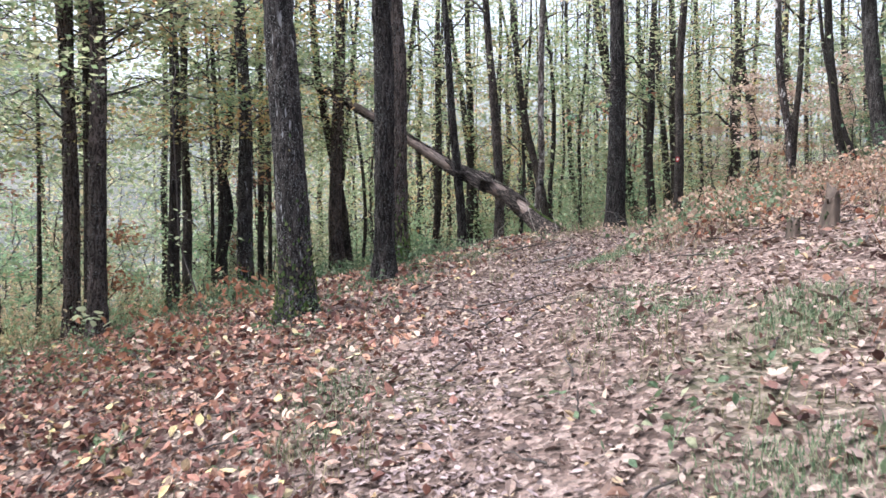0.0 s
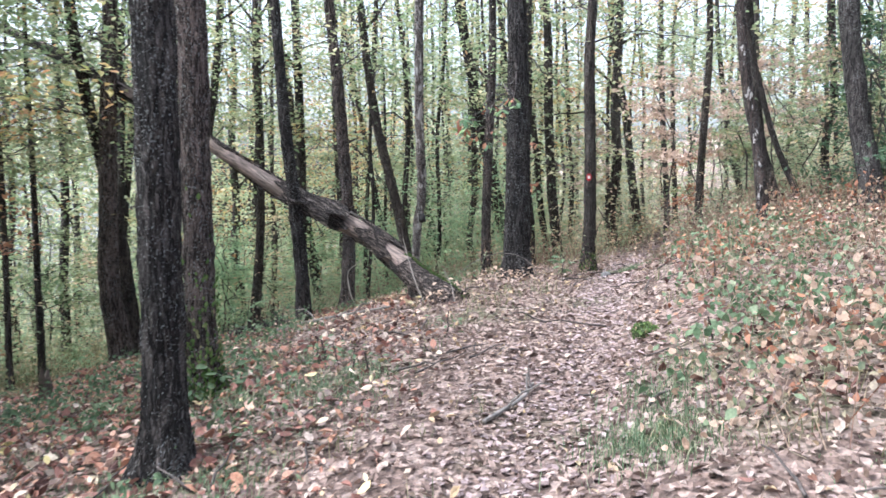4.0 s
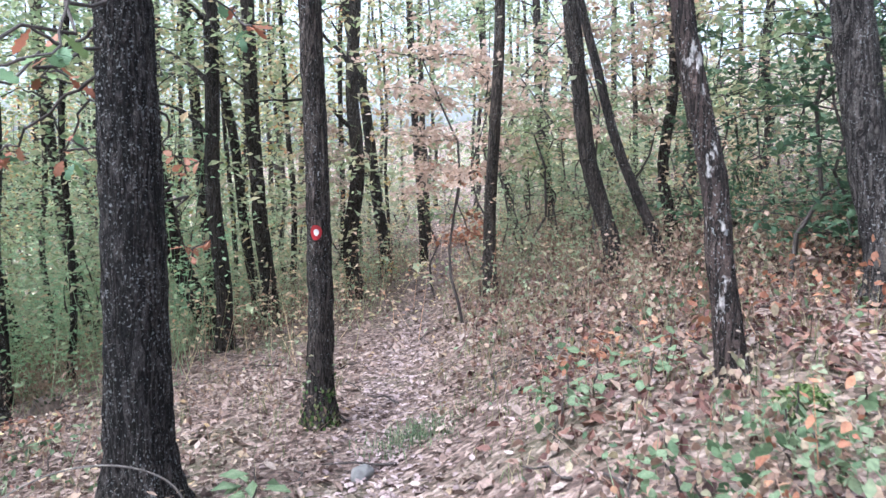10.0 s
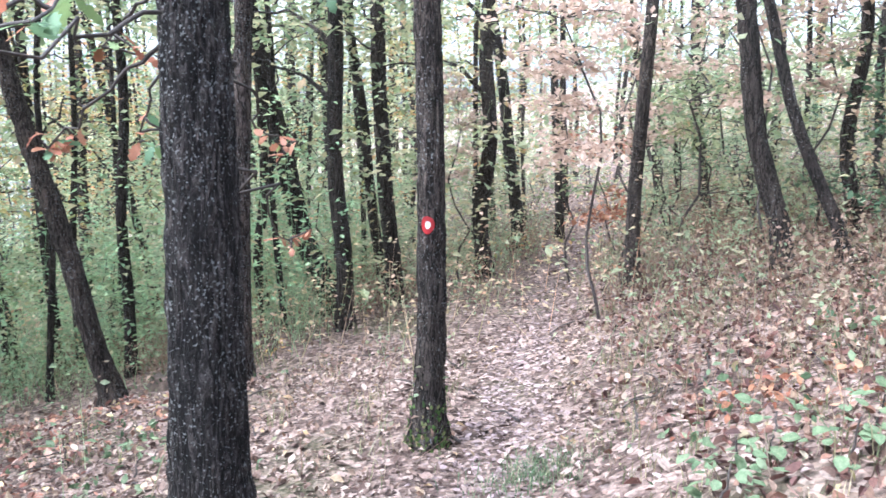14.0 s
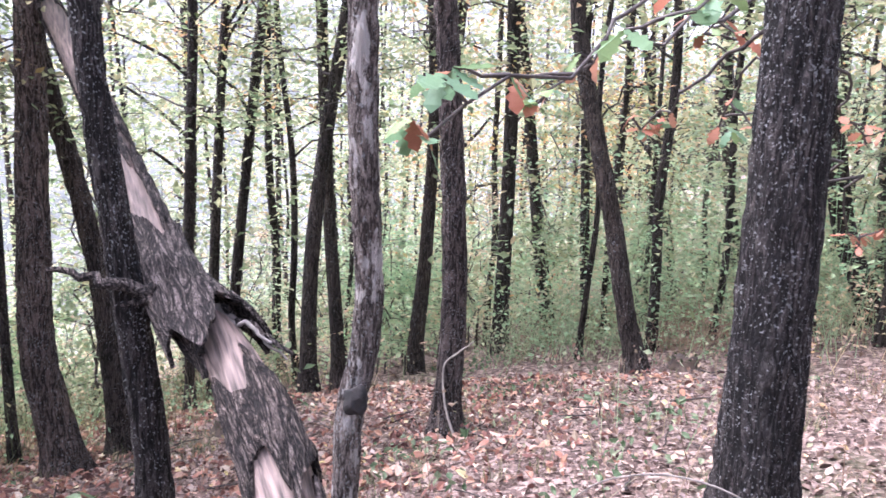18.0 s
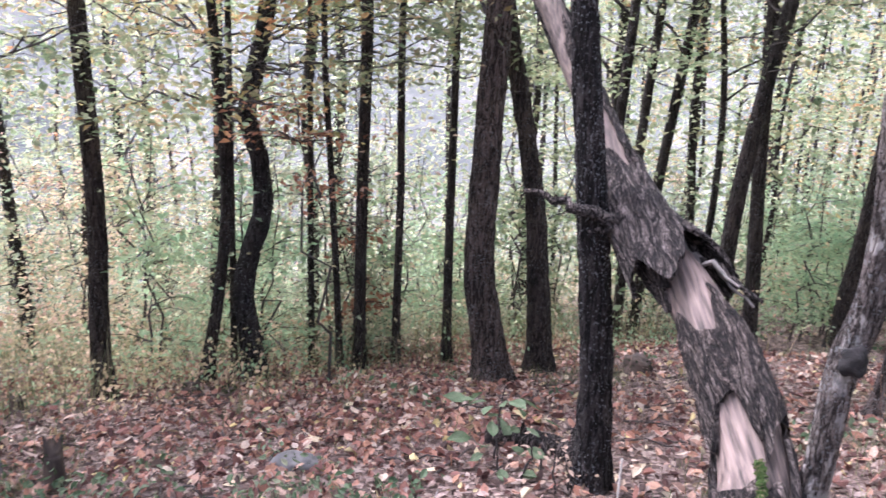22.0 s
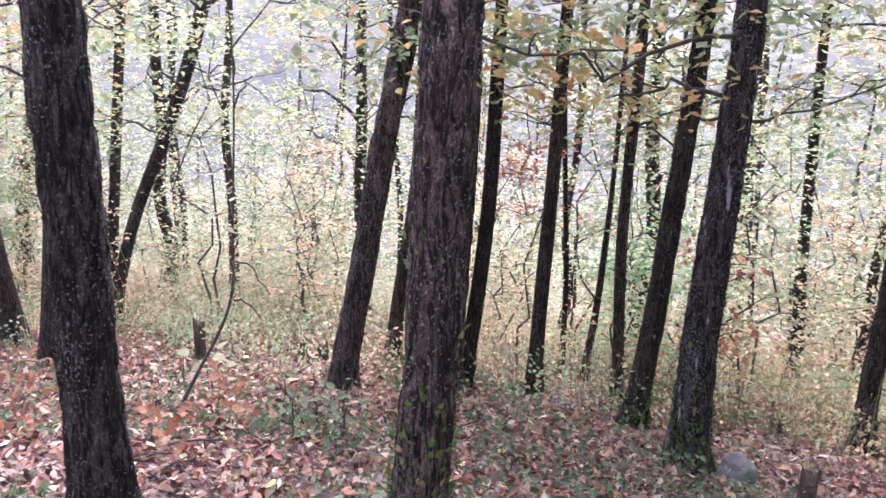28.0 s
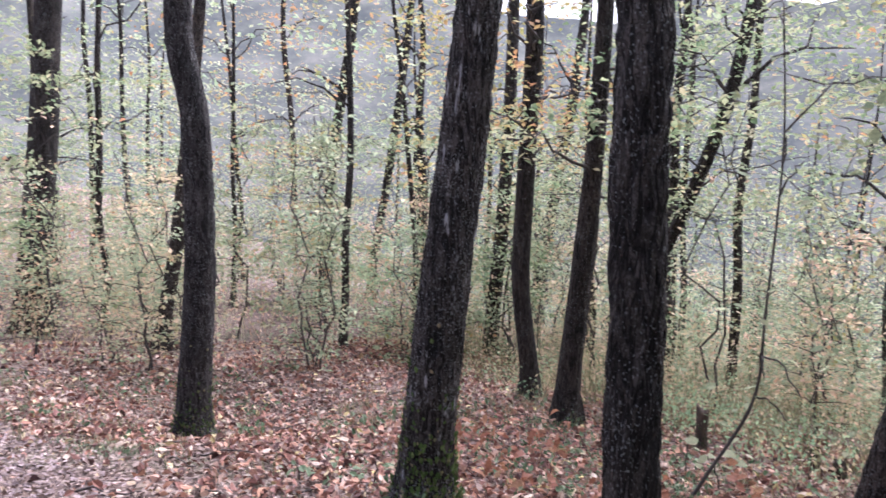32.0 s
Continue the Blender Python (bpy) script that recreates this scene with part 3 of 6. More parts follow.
def trunk_skin(r, r_top, top, bend, detail, seed, moss=0.0):
    """A tapering trunk along its bends, with a flared foot and bark ridges."""
    segs = (8, 32, 56)[detail]
    step = (0.3, 0.08, 0.04)[detail]
    keys = [(-0.25, 0.0, 0.0), (0.05, 0.0, 0.0)] + [k for k in bend if k[0] > 0.12]
    (h0, x0, y0), (h1, x1, y1) = keys[-2], keys[-1]
    sx, sy = np.clip((x1 - x0) / (h1 - h0), -0.35, 0.35) * 0.6, np.clip((y1 - y0) / (h1 - h0), -0.35, 0.35) * 0.6
    gen = np.random.default_rng(seed)
    h = h1
    while h < top:
        h += 1.7
        x1, y1 = x1 + sx * 1.7 + gen.normal(0, 0.07), y1 + sy * 1.7 + gen.normal(0, 0.07)
        keys.append((h, x1, y1))
    fine = max(h1 + 0.3, 3.0)
    at = np.concatenate([np.arange(-0.25, fine, step), np.arange(fine, top, 0.45), [top]])
    line = smooth_line(keys, at)
    centres = np.column_stack([line, at])
    slope = (r - r_top) / max(h1 - 1.2, 0.8)
    rad = np.clip(r - slope * (at - 1.2), r * 0.8, r * 1.12)
    past = np.clip((at - h1) / (top - h1), 0, 1)
    rad = np.where(at > h1, rad * (1 - 0.82 * past), rad)
    ang = np.arange(segs) * 2 * np.pi / segs
    lobes = 1 + 0.35 * np.cos(ang * 4 + seed) + 0.25 * np.cos(ang * 3 + seed * 2)
    flare = np.exp(-np.clip(at, 0, 9) / 0.15)[:, None] * (0.55 * r if r < 0.09 or moss >= 0.8 else 0.045 + 0.24 * r) * np.clip(lobes, 0.2, 2)[None]
    skin = rad[:, None] + flare
    hh, aa = np.meshgrid(at, ang, indexing="ij")
    skin *= 1 + 0.05 * soft_noise(aa * 1.3 + seed, hh * 1.6, seed)
    if detail:
        k = max(5.0, round(r * 2 * np.pi / 0.035)) / (2 * np.pi)
        drift = 0.9 * soft_noise(hh * 1.9, aa * 0 + seed, seed + 3)
        wrap = np.minimum(aa, 2 * np.pi - aa)
        n1 = np.abs(soft_noise((aa + drift * 0.25) * k * 1.5, hh * 7.5, seed + 5))
        n1 = n1 * np.clip(wrap * 6, 0, 1) + 0.4 * (1 - np.clip(wrap * 6, 0, 1))
        n2 = soft_noise(aa * k * 4, hh * 26, seed + 6)
        skin += np.where(at < 5, 1, 0)[:, None] * (0.024 * (np.sqrt(n1) - 0.6) + 0.005 * n2) * min(1.0, r / 0.09)
    return rings(centres, skin, segs), centres, rad


CROWNS = {}


def crown_mesh(kind, mat, seed, count, spread_r, spread_h, clumps, size):
    key = (kind, mat.name, seed)
    if key not in CROWNS:
        v, f, _ = foliage(np.random.default_rng(seed), count, 0.0, spread_r, spread_h, clumps, size, CHIP, CHIP_FACES)
        CROWNS[key] = mesh_of("crown", v, f, mat, False)
    return CROWNS[key]


tree_count = [0]


def lump(parent, at, size, mat, label, seed, name="knot"):
    """A rough burr on a trunk."""
    bm = bmesh.new()
    bmesh.ops.create_icosphere(bm, subdivisions=3, radius=1)
    for vert in bm.verts:
        k = 1 + 0.45 * noise.noise(vert.co * 1.7 + Vector((seed, 0, 0))) + 0.2 * noise.noise(vert.co * 5)
        vert.co = Vector((vert.co.x * size[0], vert.co.y * size[1], vert.co.z * size[2])) * k + Vector(at)
    me = bpy.data.meshes.new(name)
    bm.to_mesh(me)
    bm.free()
    me.materials.append(mat)
    me.polygons.foreach_set("use_smooth", np.ones(len(me.polygons), bool))
    part(name, me, parent, label)


def oak(x, y, r, r_top, bend, detail, skin_mat, label, moss=0.0, leaf=None, top=None, crown_h=None):
    """A forest tree: trunk, limbs, crown and, where it has one, a collar of moss."""
    tree_count[0] += 1
    seed = tree_count[0] * 13 + 5
    gen = np.random.default_rng(seed)
    top = top or float(np.clip(7.5 + r * 55, 8, 15))
    ob = thing("oak_tree", x, y, gz(x, y), label, "tree", "forest trees")
    (v, f), centres, rad = trunk_skin(r, r_top, top, bend, detail, seed, moss)
    part("trunk", mesh_of("trunk", v, f, skin_mat), ob)
    crown_h = crown_h or top * 0.62
    for i in range(4 if r > 0.05 else 2):
        h = gen.uniform(max(2.9, top * 0.32), top * 0.8)
        j = int(np.argmin(np.abs(centres[:, 2] - h)))
        a, reach = gen.uniform(0, 6.28), gen.uniform(0.9, 2.2)
        c = centres[j]
        (bv, bf), line = branch_skin(gen, c, c + np.array([np.cos(a) * reach, np.sin(a) * reach, gen.uniform(0.3, 1.3)]), max(rad[j] * 0.36, 0.012))
        side, _ = branch_skin(gen, line[3], line[3] + np.array([np.cos(a + 0.8) * reach * 0.5, np.sin(a + 0.8) * reach * 0.5, gen.uniform(0.0, 0.6)]), max(rad[j] * 0.16, 0.007))
        bv, bf = joined([(bv, bf), side])
        part("limb", mesh_of("limb", bv, bf, skin_mat), ob)
    c = centres[int(np.argmin(np.abs(centres[:, 2] - crown_h)))]
    mat = leaf or (LEAF_TREE if gen.random() < 0.85 else LEAF_WARM)
    cm = crown_mesh("crown", mat, int(gen.integers(0, 4)), 480, 1.9, 1.25, 36, 0.105)
    tagged(part("crown", cm, ob, at=Matrix.Translation(c) @ pose(0, 0, 0, 0, 0, gen.uniform(0, 360))), kind="stuff")
    if x < -4 or y > 10 or x > 4:
        low = x < -4 and y < 8
        for i in range(7 if low else 5):
            h = gen.uniform(2.3, 4.8) if low else gen.uniform(3.0, 5.6)
            j = int(np.argmin(np.abs(centres[:, 2] - h)))
            a, reach = gen.uniform(0, 6.28), gen.uniform(0.8, 1.9)
            c = centres[j]
            end = c + np.array([np.cos(a) * reach, np.sin(a) * reach, gen.uniform(-0.1, 0.6)])
            (bv, bf), line = branch_skin(gen, c, end, max(rad[j] * 0.16, 0.007), 5, gen.uniform(-0.12, 0.28), 10)
            pieces = [(bv, bf)]
            for k in (3, 5, 7, 8):
                a2 = a + gen.choice([-1, 1]) * gen.uniform(0.5, 1.2)
                r2 = gen.uniform(0.25, 0.6)
                pieces.append(branch_skin(gen, line[k], line[k] + np.array([np.cos(a2) * r2, np.sin(a2) * r2, gen.uniform(-0.15, 0.25)]), 0.005, 4, 0.05, 6)[0])
            bv, bf = joined(pieces)
            bough = part("bough", mesh_of("bough", bv, bf, TWIG), ob)
            sm = crown_mesh("spray", mat, int(gen.integers(10, 14)), 250, 0.85, 0.15, 8, 0.075)
            tagged(part("leaves", sm, bough, at=Matrix.Translation(c + (end - c) * 0.8) @ pose(0, 0, 0, 0, 0, gen.uniform(0, 360))), kind="stuff")
    if moss:
        k = int(900 * moss)
        a = gen.uniform(0, 6.28, k)
        h = gen.exponential(0.18 * moss + 0.04, k)
        rr = r * (1.07 + gen.uniform(0.3, 1.0, k) * 0.8 * np.exp(-h / 0.15)) + 0.014
        cxy = np.array([np.interp(h, centres[:, 2], centres[:, i]) for i in (0, 1)])
        p = np.stack([cxy[0] + np.cos(a) * rr, cxy[1] + np.sin(a) * rr, h], 1)
        mv, mf = scatter(OVAL, OVAL_FACES, p, gen.uniform(0.02, 0.05, k), a - 1.57, gen.uniform(0.9, 1.5, k), gen.uniform(-0.5, 0.5, k), gen, 0.4)
        tagged(part("moss", mesh_of("moss", mv, mf, MOSS_TUFT, False), ob, "green moss on the foot"), kind="stuff")
    return ob


BIG_OAK = oak(0.33, 9.14, 0.144, 0.126, ((0.65, 0.00, 0.00), (1.56, 0.01, 0.00), (2.40, 0.01, 0.00),), 2, BARK_LICHEN, "thick dark-grey oak with furrowed bark and pale lichen specks", 0)
oak(-0.10, 12.74, 0.075, 0.068, ((0.68, 0.01, 0.00), (2.10, 0.05, 0.01), (3.45, 0.11, 0.02),), 1, BARK_BROWN, "slim brown-barked oak close behind a thicker trunk", 0)
MARKED = oak(1.31, 10.27, 0.075, 0.068, ((0.84, 0.02, -0.00), (1.77, 0.01, -0.00), (2.65, -0.01, 0.00),), 2, BARK_DARK, "oak beside the trail with a painted red-white waymark", 0.3)
KNOT_TREE = oak(-0.79, 7.81, 0.046, 0.048, ((0.55, 0.03, 0.02), (0.71, 0.04, 0.02), (0.87, 0.05, 0.04), (1.00, 0.08, 0.05), (1.19, 0.09, 0.06), (1.56, 0.08, 0.05), (1.90, 0.07, 0.05), (2.15, 0.07, 0.05),), 2, BARK_BARE, "half-dead pale trunk with peeled bark and a black knot", 0)
oak(-1.30, 13.09, 0.085, 0.066, ((0.44, -0.10, -0.03), (1.27, -0.26, -0.08), (1.96, -0.42, -0.13), (2.84, -0.62, -0.19), (3.58, -0.73, -0.22),), 1, BARK_DARK, "dark tree curving out over the leaf-covered slope", 0)
oak(0.54, 16.01, 0.124, 0.101, ((1.04, -0.37, -0.02), (2.03, -0.57, -0.03), (3.05, -0.80, -0.04), (3.84, -0.95, -0.05),), 1, BARK_DARK, "sturdy dark-barked oak standing in fallen leaves", 0)
oak(1.32, 15.88, 0.098, 0.081, ((1.52, -0.12, 0.00), (2.76, -0.18, 0.00), (4.09, -0.20, 0.01),), 1, BARK_DARK, "sturdy dark-barked oak standing in fallen leaves", 0)
oak(1.20, 17.09, 0.071, 0.061, ((1.16, -0.15, 0.00), (2.56, -0.27, 0.00), (3.69, -0.44, 0.01),), 0, BARK_DARK, "slender dark tree trunk rising from the undergrowth", 0)
oak(0.56, 18.37, 0.086, 0.076, ((2.10, -0.13, -0.00), (4.20, -0.23, -0.01),), 0, BARK_DARK, "slender dark tree trunk rising from the undergrowth", 0)
oak(3.46, 18.79, 0.101, 0.072, ((1.53, -0.17, 0.04), (2.89, -0.32, 0.06), (4.31, -0.58, 0.11),), 0, BARK_DARK, "sturdy dark-barked oak standing in fallen leaves", 0)
oak(4.20, 19.07, 0.070, 0.060, ((2.67, -0.14, 0.03), (4.49, -0.21, 0.05),), 0, BARK_DARK, "slender dark tree trunk rising from the undergrowth", 0)
oak(5.05, 22.12, 0.069, 0.057, ((2.76, -0.10, 0.02), (5.01, -0.13, 0.03),), 0, BARK_DARK, "slender dark tree trunk rising from the undergrowth", 0)
oak(6.17, 19.69, 0.071, 0.060, ((1.50, -0.32, 0.12), (2.80, -0.48, 0.18), (4.27, -0.64, 0.24),), 0, BARK_DARK, "slender dark tree trunk rising from the undergrowth", 0)
oak(5.81, 16.98, 0.065, 0.064, ((2.07, -0.21, 0.09), (3.65, -0.26, 0.11),), 0, BARK_DARK, "slender dark tree trunk rising from the undergrowth", 0)
oak(4.46, 12.29, 0.081, 0.076, ((1.14, -0.24, 0.13), (1.95, -0.33, 0.18), (2.65, -0.41, 0.22),), 1, BARK_DARK, "slender dark tree trunk rising from the undergrowth", 0)
oak(4.53, 11.52, 0.046, 0.039, ((0.92, -0.29, 0.18), (1.30, -0.40, 0.25), (1.78, -0.50, 0.32), (2.29, -0.62, 0.39),), 0, BARK_DARK, "thin young tree among leafy undergrowth", 0)
oak(2.95, 8.27, 0.056, 0.052, ((0.52, -0.05, 0.03), (0.87, -0.07, 0.06), (1.26, -0.14, 0.11), (1.55, -0.18, 0.15), (1.84, -0.21, 0.18),), 2, BARK_SPOT, "leaning tree with peeling bark and white fungus patches", 0)
oak(4.27, 8.70, 0.111, 0.104, ((0.65, -0.09, 0.09), (1.40, -0.18, 0.16), (2.06, -0.24, 0.21),), 1, BARK_GREY, "broad smooth grey trunk half hidden in bushes", 0)
oak(5.96, 9.73, 0.083, 0.078, ((1.29, -0.04, 0.03), (2.18, -0.04, 0.03),), 0, BARK_DARK, "slender dark tree trunk rising from the undergrowth", 0)
oak(-2.04, 8.12, 0.070, 0.061, ((0.54, -0.01, -0.01), (1.30, -0.06, -0.06), (2.20, -0.13, -0.13),), 2, BARK_LICHEN, "dark slender oak crossed by the fallen log", 0)
oak(-4.80, 9.50, 0.129, 0.107, ((1.01, -0.08, -0.11), (1.94, -0.07, -0.10), (2.89, -0.05, -0.07),), 1, BARK_BROWN, "stout brown oak with a flared root foot", 0)
oak(-4.94, 10.15, 0.096, 0.070, ((1.02, -0.04, -0.05), (1.76, -0.09, -0.11), (2.68, -0.21, -0.25),), 1, BARK_DARK, "sturdy dark-barked oak standing in fallen leaves", 0)
oak(-2.06, 10.78, 0.090, 0.081, ((0.69, 0.03, 0.02), (1.32, 0.03, 0.01), (2.32, -0.02, -0.01), (3.08, -0.07, -0.04),), 1, BARK_BROWN, "slender dark tree trunk rising from the undergrowth", 0)
oak(-5.90, 11.77, 0.055, 0.053, ((2.52, 0.04, 0.04), (4.28, 0.09, 0.10),), 0, BARK_DARK, "slender dark tree trunk rising from the undergrowth", 0)
oak(-6.52, 12.69, 0.062, 0.053, ((2.63, 0.07, 0.07), (4.63, 0.16, 0.17),), 0, BARK_DARK, "slender dark tree trunk rising from the undergrowth", 0)
oak(-6.63, 13.11, 0.066, 0.063, ((1.35, 0.05, 0.05), (3.03, 0.17, 0.17), (4.63, 0.30, 0.30),), 0, BARK_DARK, "slender dark tree trunk rising from the undergrowth", 0)
oak(-5.03, 13.32, 0.080, 0.064, ((2.16, -0.09, -0.07), (4.41, -0.16, -0.12),), 0, BARK_DARK, "slender dark tree trunk rising from the undergrowth", 0)
oak(-5.08, 12.81, 0.091, 0.068, ((1.51, 0.03, 0.02), (2.93, 0.15, 0.12), (4.34, 0.33, 0.27),), 0, BARK_DARK, "sturdy dark-barked oak standing in fallen leaves", 0)
oak(-4.46, 14.15, 0.091, 0.053, ((1.57, 0.10, 0.06), (3.50, 0.15, 0.10), (4.48, 0.13, 0.08),), 0, BARK_DARK, "sturdy dark-barked oak standing in fallen leaves", 0)
oak(-3.87, 15.39, 0.106, 0.085, ((1.34, 0.02, 0.01), (3.20, 0.04, 0.02), (4.60, 0.02, 0.01),), 0, BARK_DARK, "sturdy dark-barked oak standing in fallen leaves", 0)
oak(-3.89, 17.14, 0.111, 0.084, ((1.70, -0.19, -0.08), (3.55, -0.40, -0.16),), 0, BARK_DARK, "sturdy dark-barked oak standing in fallen leaves", 0)
oak(-3.28, 17.09, 0.074, 0.063, ((2.05, -0.08, -0.03), (4.82, -0.18, -0.06),), 0, BARK_DARK, "slender dark tree trunk rising from the undergrowth", 0)
oak(-2.60, 19.62, 0.071, 0.060, ((2.90, -0.43, -0.10), (5.16, -0.82, -0.19),), 0, BARK_DARK, "slender dark tree trunk rising from the undergrowth", 0)
oak(-1.23, 18.15, 0.081, 0.063, ((1.96, -0.33, -0.05), (4.07, -0.47, -0.07),), 0, BARK_DARK, "slender dark tree trunk rising from the undergrowth", 0)
oak(-6.18, 6.54, 0.073, 0.062, ((0.46, 0.00, 0.00), (1.41, 0.00, 0.04), (2.20, 0.00, 0.04), (2.99, 0.00, 0.02),), 1, BARK_DARK, "slender dark tree trunk rising from the undergrowth", 0)
oak(-6.34, 7.88, 0.089, 0.073, ((0.38, -0.01, -0.02), (0.94, -0.02, -0.07), (1.24, -0.00, -0.01), (1.58, 0.03, 0.10), (2.05, 0.03, 0.10), (2.49, -0.00, -0.00), (2.92, 0.03, 0.09), (3.16, 0.04, 0.14),), 1, BARK_GREY, "grey tree with a strongly bent serpentine trunk", 0)
oak(-6.28, 7.42, 0.052, 0.038, ((0.78, 0.03, 0.12), (1.41, 0.05, 0.20), (2.40, 0.05, 0.21), (3.09, 0.04, 0.17),), 0, BARK_DARK, "slender dark tree trunk rising from the undergrowth", 0)
oak(-6.49, 7.74, 0.031, 0.029, ((1.68, 0.01, 0.02), (3.17, 0.01, 0.04),), 0, BARK_DARK, "thin young tree among leafy undergrowth", 0)
oak(-6.20, 8.90, 0.060, 0.055, ((1.95, 0.01, 0.02), (3.25, 0.03, 0.05),), 0, BARK_DARK, "slender dark tree trunk rising from the undergrowth", 0)
oak(-6.78, 8.64, 0.031, 0.026, ((1.72, 0.00, 0.00), (3.33, 0.00, 0.01),), 0, BARK_DARK, "thin young tree among leafy undergrowth", 0)
oak(-6.27, 8.72, 0.034, 0.030, ((1.72, -0.02, -0.06), (3.18, -0.05, -0.12),), 0, BARK_DARK, "thin young tree among leafy undergrowth", 0)
oak(-6.24, 9.33, 0.041, 0.036, ((1.75, 0.01, 0.02), (3.30, 0.01, 0.01),), 0, BARK_DARK, "thin young tree among leafy undergrowth", 0)
oak(-6.12, 9.87, 0.047, 0.039, ((1.50, -0.00, -0.01), (2.95, -0.00, -0.00),), 0, BARK_DARK, "thin young tree among leafy undergrowth", 0)
oak(-5.26, 4.85, 0.077, 0.067, ((0.63, -0.01, 0.06), (1.69, -0.02, 0.15), (2.89, -0.04, 0.24),), 1, BARK_DARK, "slender dark tree trunk rising from the undergrowth", 0.6)
oak(-4.39, 5.30, 0.103, 0.083, ((0.95, 0.00, 0.01), (1.86, 0.00, 0.06), (2.69, -0.01, 0.10),), 2, BARK_WHITE, "dark oak with white lichen and flared mossy foot", 0.8)
oak(-4.64, 2.66, 0.095, 0.089, ((0.98, -0.08, 0.13), (2.01, -0.16, 0.28), (2.98, -0.25, 0.44),), 1, BARK_BROWN, "sturdy dark-barked oak standing in fallen leaves", 0)
oak(-5.49, 3.24, 0.091, 0.077, ((1.19, -0.02, 0.06), (2.94, -0.05, 0.11),), 1, BARK_BROWN, "sturdy dark-barked oak standing in fallen leaves", 0)
oak(-5.60, 3.34, 0.067, 0.056, ((0.70, -0.03, 0.07), (1.65, -0.06, 0.15), (2.96, -0.07, 0.19),), 0, BARK_DARK, "slender dark tree trunk rising from the undergrowth", 0)
oak(-5.81, 3.91, 0.062, 0.053, ((0.79, -0.01, 0.02), (1.89, -0.02, 0.07), (3.00, -0.03, 0.10),), 0, BARK_DARK, "slender dark tree trunk rising from the undergrowth", 0)
oak(-6.28, 4.56, 0.050, 0.047, ((1.45, 0.01, -0.05), (3.11, -0.00, -0.01),), 0, BARK_DARK, "thin young tree among leafy undergrowth", 0)
oak(-6.88, 4.15, 0.033, 0.027, ((0.73, -0.01, 0.07), (1.68, -0.03, 0.13),), 0, BARK_DARK, "thin young tree among leafy undergrowth", 0)
oak(-7.21, 3.85, 0.028, 0.025, ((1.09, 0.00, -0.01), (2.22, 0.02, -0.08),), 0, BARK_DARK, "thin young tree among leafy undergrowth", 0)
oak(-1.82, 4.50, 0.097, 0.095, ((0.43, -0.01, 0.01), (0.88, -0.02, 0.04), (1.48, -0.03, 0.06), (2.10, -0.04, 0.09),), 2, BARK_BROWN, "straight furrowed oak with moss on its foot", 1)
oak(-1.57, 3.30, 0.101, 0.098, ((0.29, 0.01, -0.01), (0.70, 0.02, -0.02), (1.25, 0.02, -0.02), (1.69, 0.03, -0.03), (2.12, 0.03, -0.03),), 2, BARK_LICHEN, "dark oak with a slight bulge in its trunk", 0)
oak(-7.04, -1.93, 0.078, 0.084, ((1.29, -0.18, 0.19), (2.62, -0.55, 0.57), (3.86, -0.84, 0.86),), 0, BARK_DARK, "thin tree leaning far over the slope", 0)
oak(-6.52, 2.23, 0.072, 0.053, ((1.83, -0.09, 0.19), (3.32, -0.12, 0.25),), 0, BARK_DARK, "slender dark tree trunk rising from the undergrowth", 0)
oak(-8.32, -3.23, 0.081, 0.071, ((2.13, -0.11, 0.12), (4.09, -0.25, 0.25),), 0, BARK_DARK, "slender dark tree trunk rising from the undergrowth", 0)
oak(-0.91, -8.78, 0.242, 0.201, ((1.78, -0.21, 0.02), (3.11, -0.34, 0.03), (5.27, -0.53, 0.06),), 0, BARK_DARK, "large dark oak on the far edge of the clearing", 0)
oak(-1.51, -2.13, 0.148, 0.110, ((1.60, -0.10, 0.03), (2.50, -0.11, 0.03), (3.16, -0.08, 0.03), (3.71, 0.01, -0.00), (4.15, 0.01, -0.00),), 1, BARK_GREY, "curved grey tree with moss at its base", 0.8)
oak(-2.40, -6.56, 0.108, 0.089, ((1.45, -0.22, 0.06), (2.69, -0.38, 0.10), (4.69, -0.62, 0.16),), 0, BARK_DARK, "sturdy dark-barked oak standing in fallen leaves", 0)
oak(-1.71, 1.62, 0.136, 0.121, ((0.72, -0.04, 0.03), (1.36, -0.09, 0.06), (1.98, -0.15, 0.10), (2.87, -0.22, 0.15),), 2, BARK_WHITE, "scarred grey oak with a mossy foot beside the trail", 1)
oak(-7.82, -12.49, 0.123, 0.121, ((3.62, -0.27, 0.13), (6.94, -0.72, 0.35),), 0, BARK_DARK, "sturdy dark-barked oak standing in fallen leaves", 0)
oak(-9.53, -13.09, 0.118, 0.101, ((3.60, -0.43, 0.24), (6.88, -0.82, 0.46),), 0, BARK_DARK, "sturdy dark-barked oak standing in fallen leaves", 0)
oak(-7.64, -5.43, 0.124, 0.093, ((2.45, -0.13, 0.10), (5.42, -0.21, 0.16),), 0, BARK_DARK, "sturdy dark-barked oak standing in fallen leaves", 0)
oak(-5.31, -1.64, 0.104, 0.099, ((1.34, 0.11, -0.10), (2.64, 0.09, -0.08), (4.49, 0.05, -0.05),), 0, BARK_DARK, "sturdy dark-barked oak standing in fallen leaves", 0)
oak(-12.07, -9.40, 0.148, 0.118, ((3.53, -0.31, 0.27), (6.41, -0.63, 0.56),), 0, BARK_DARK, "sturdy dark-barked oak standing in fallen leaves", 0)
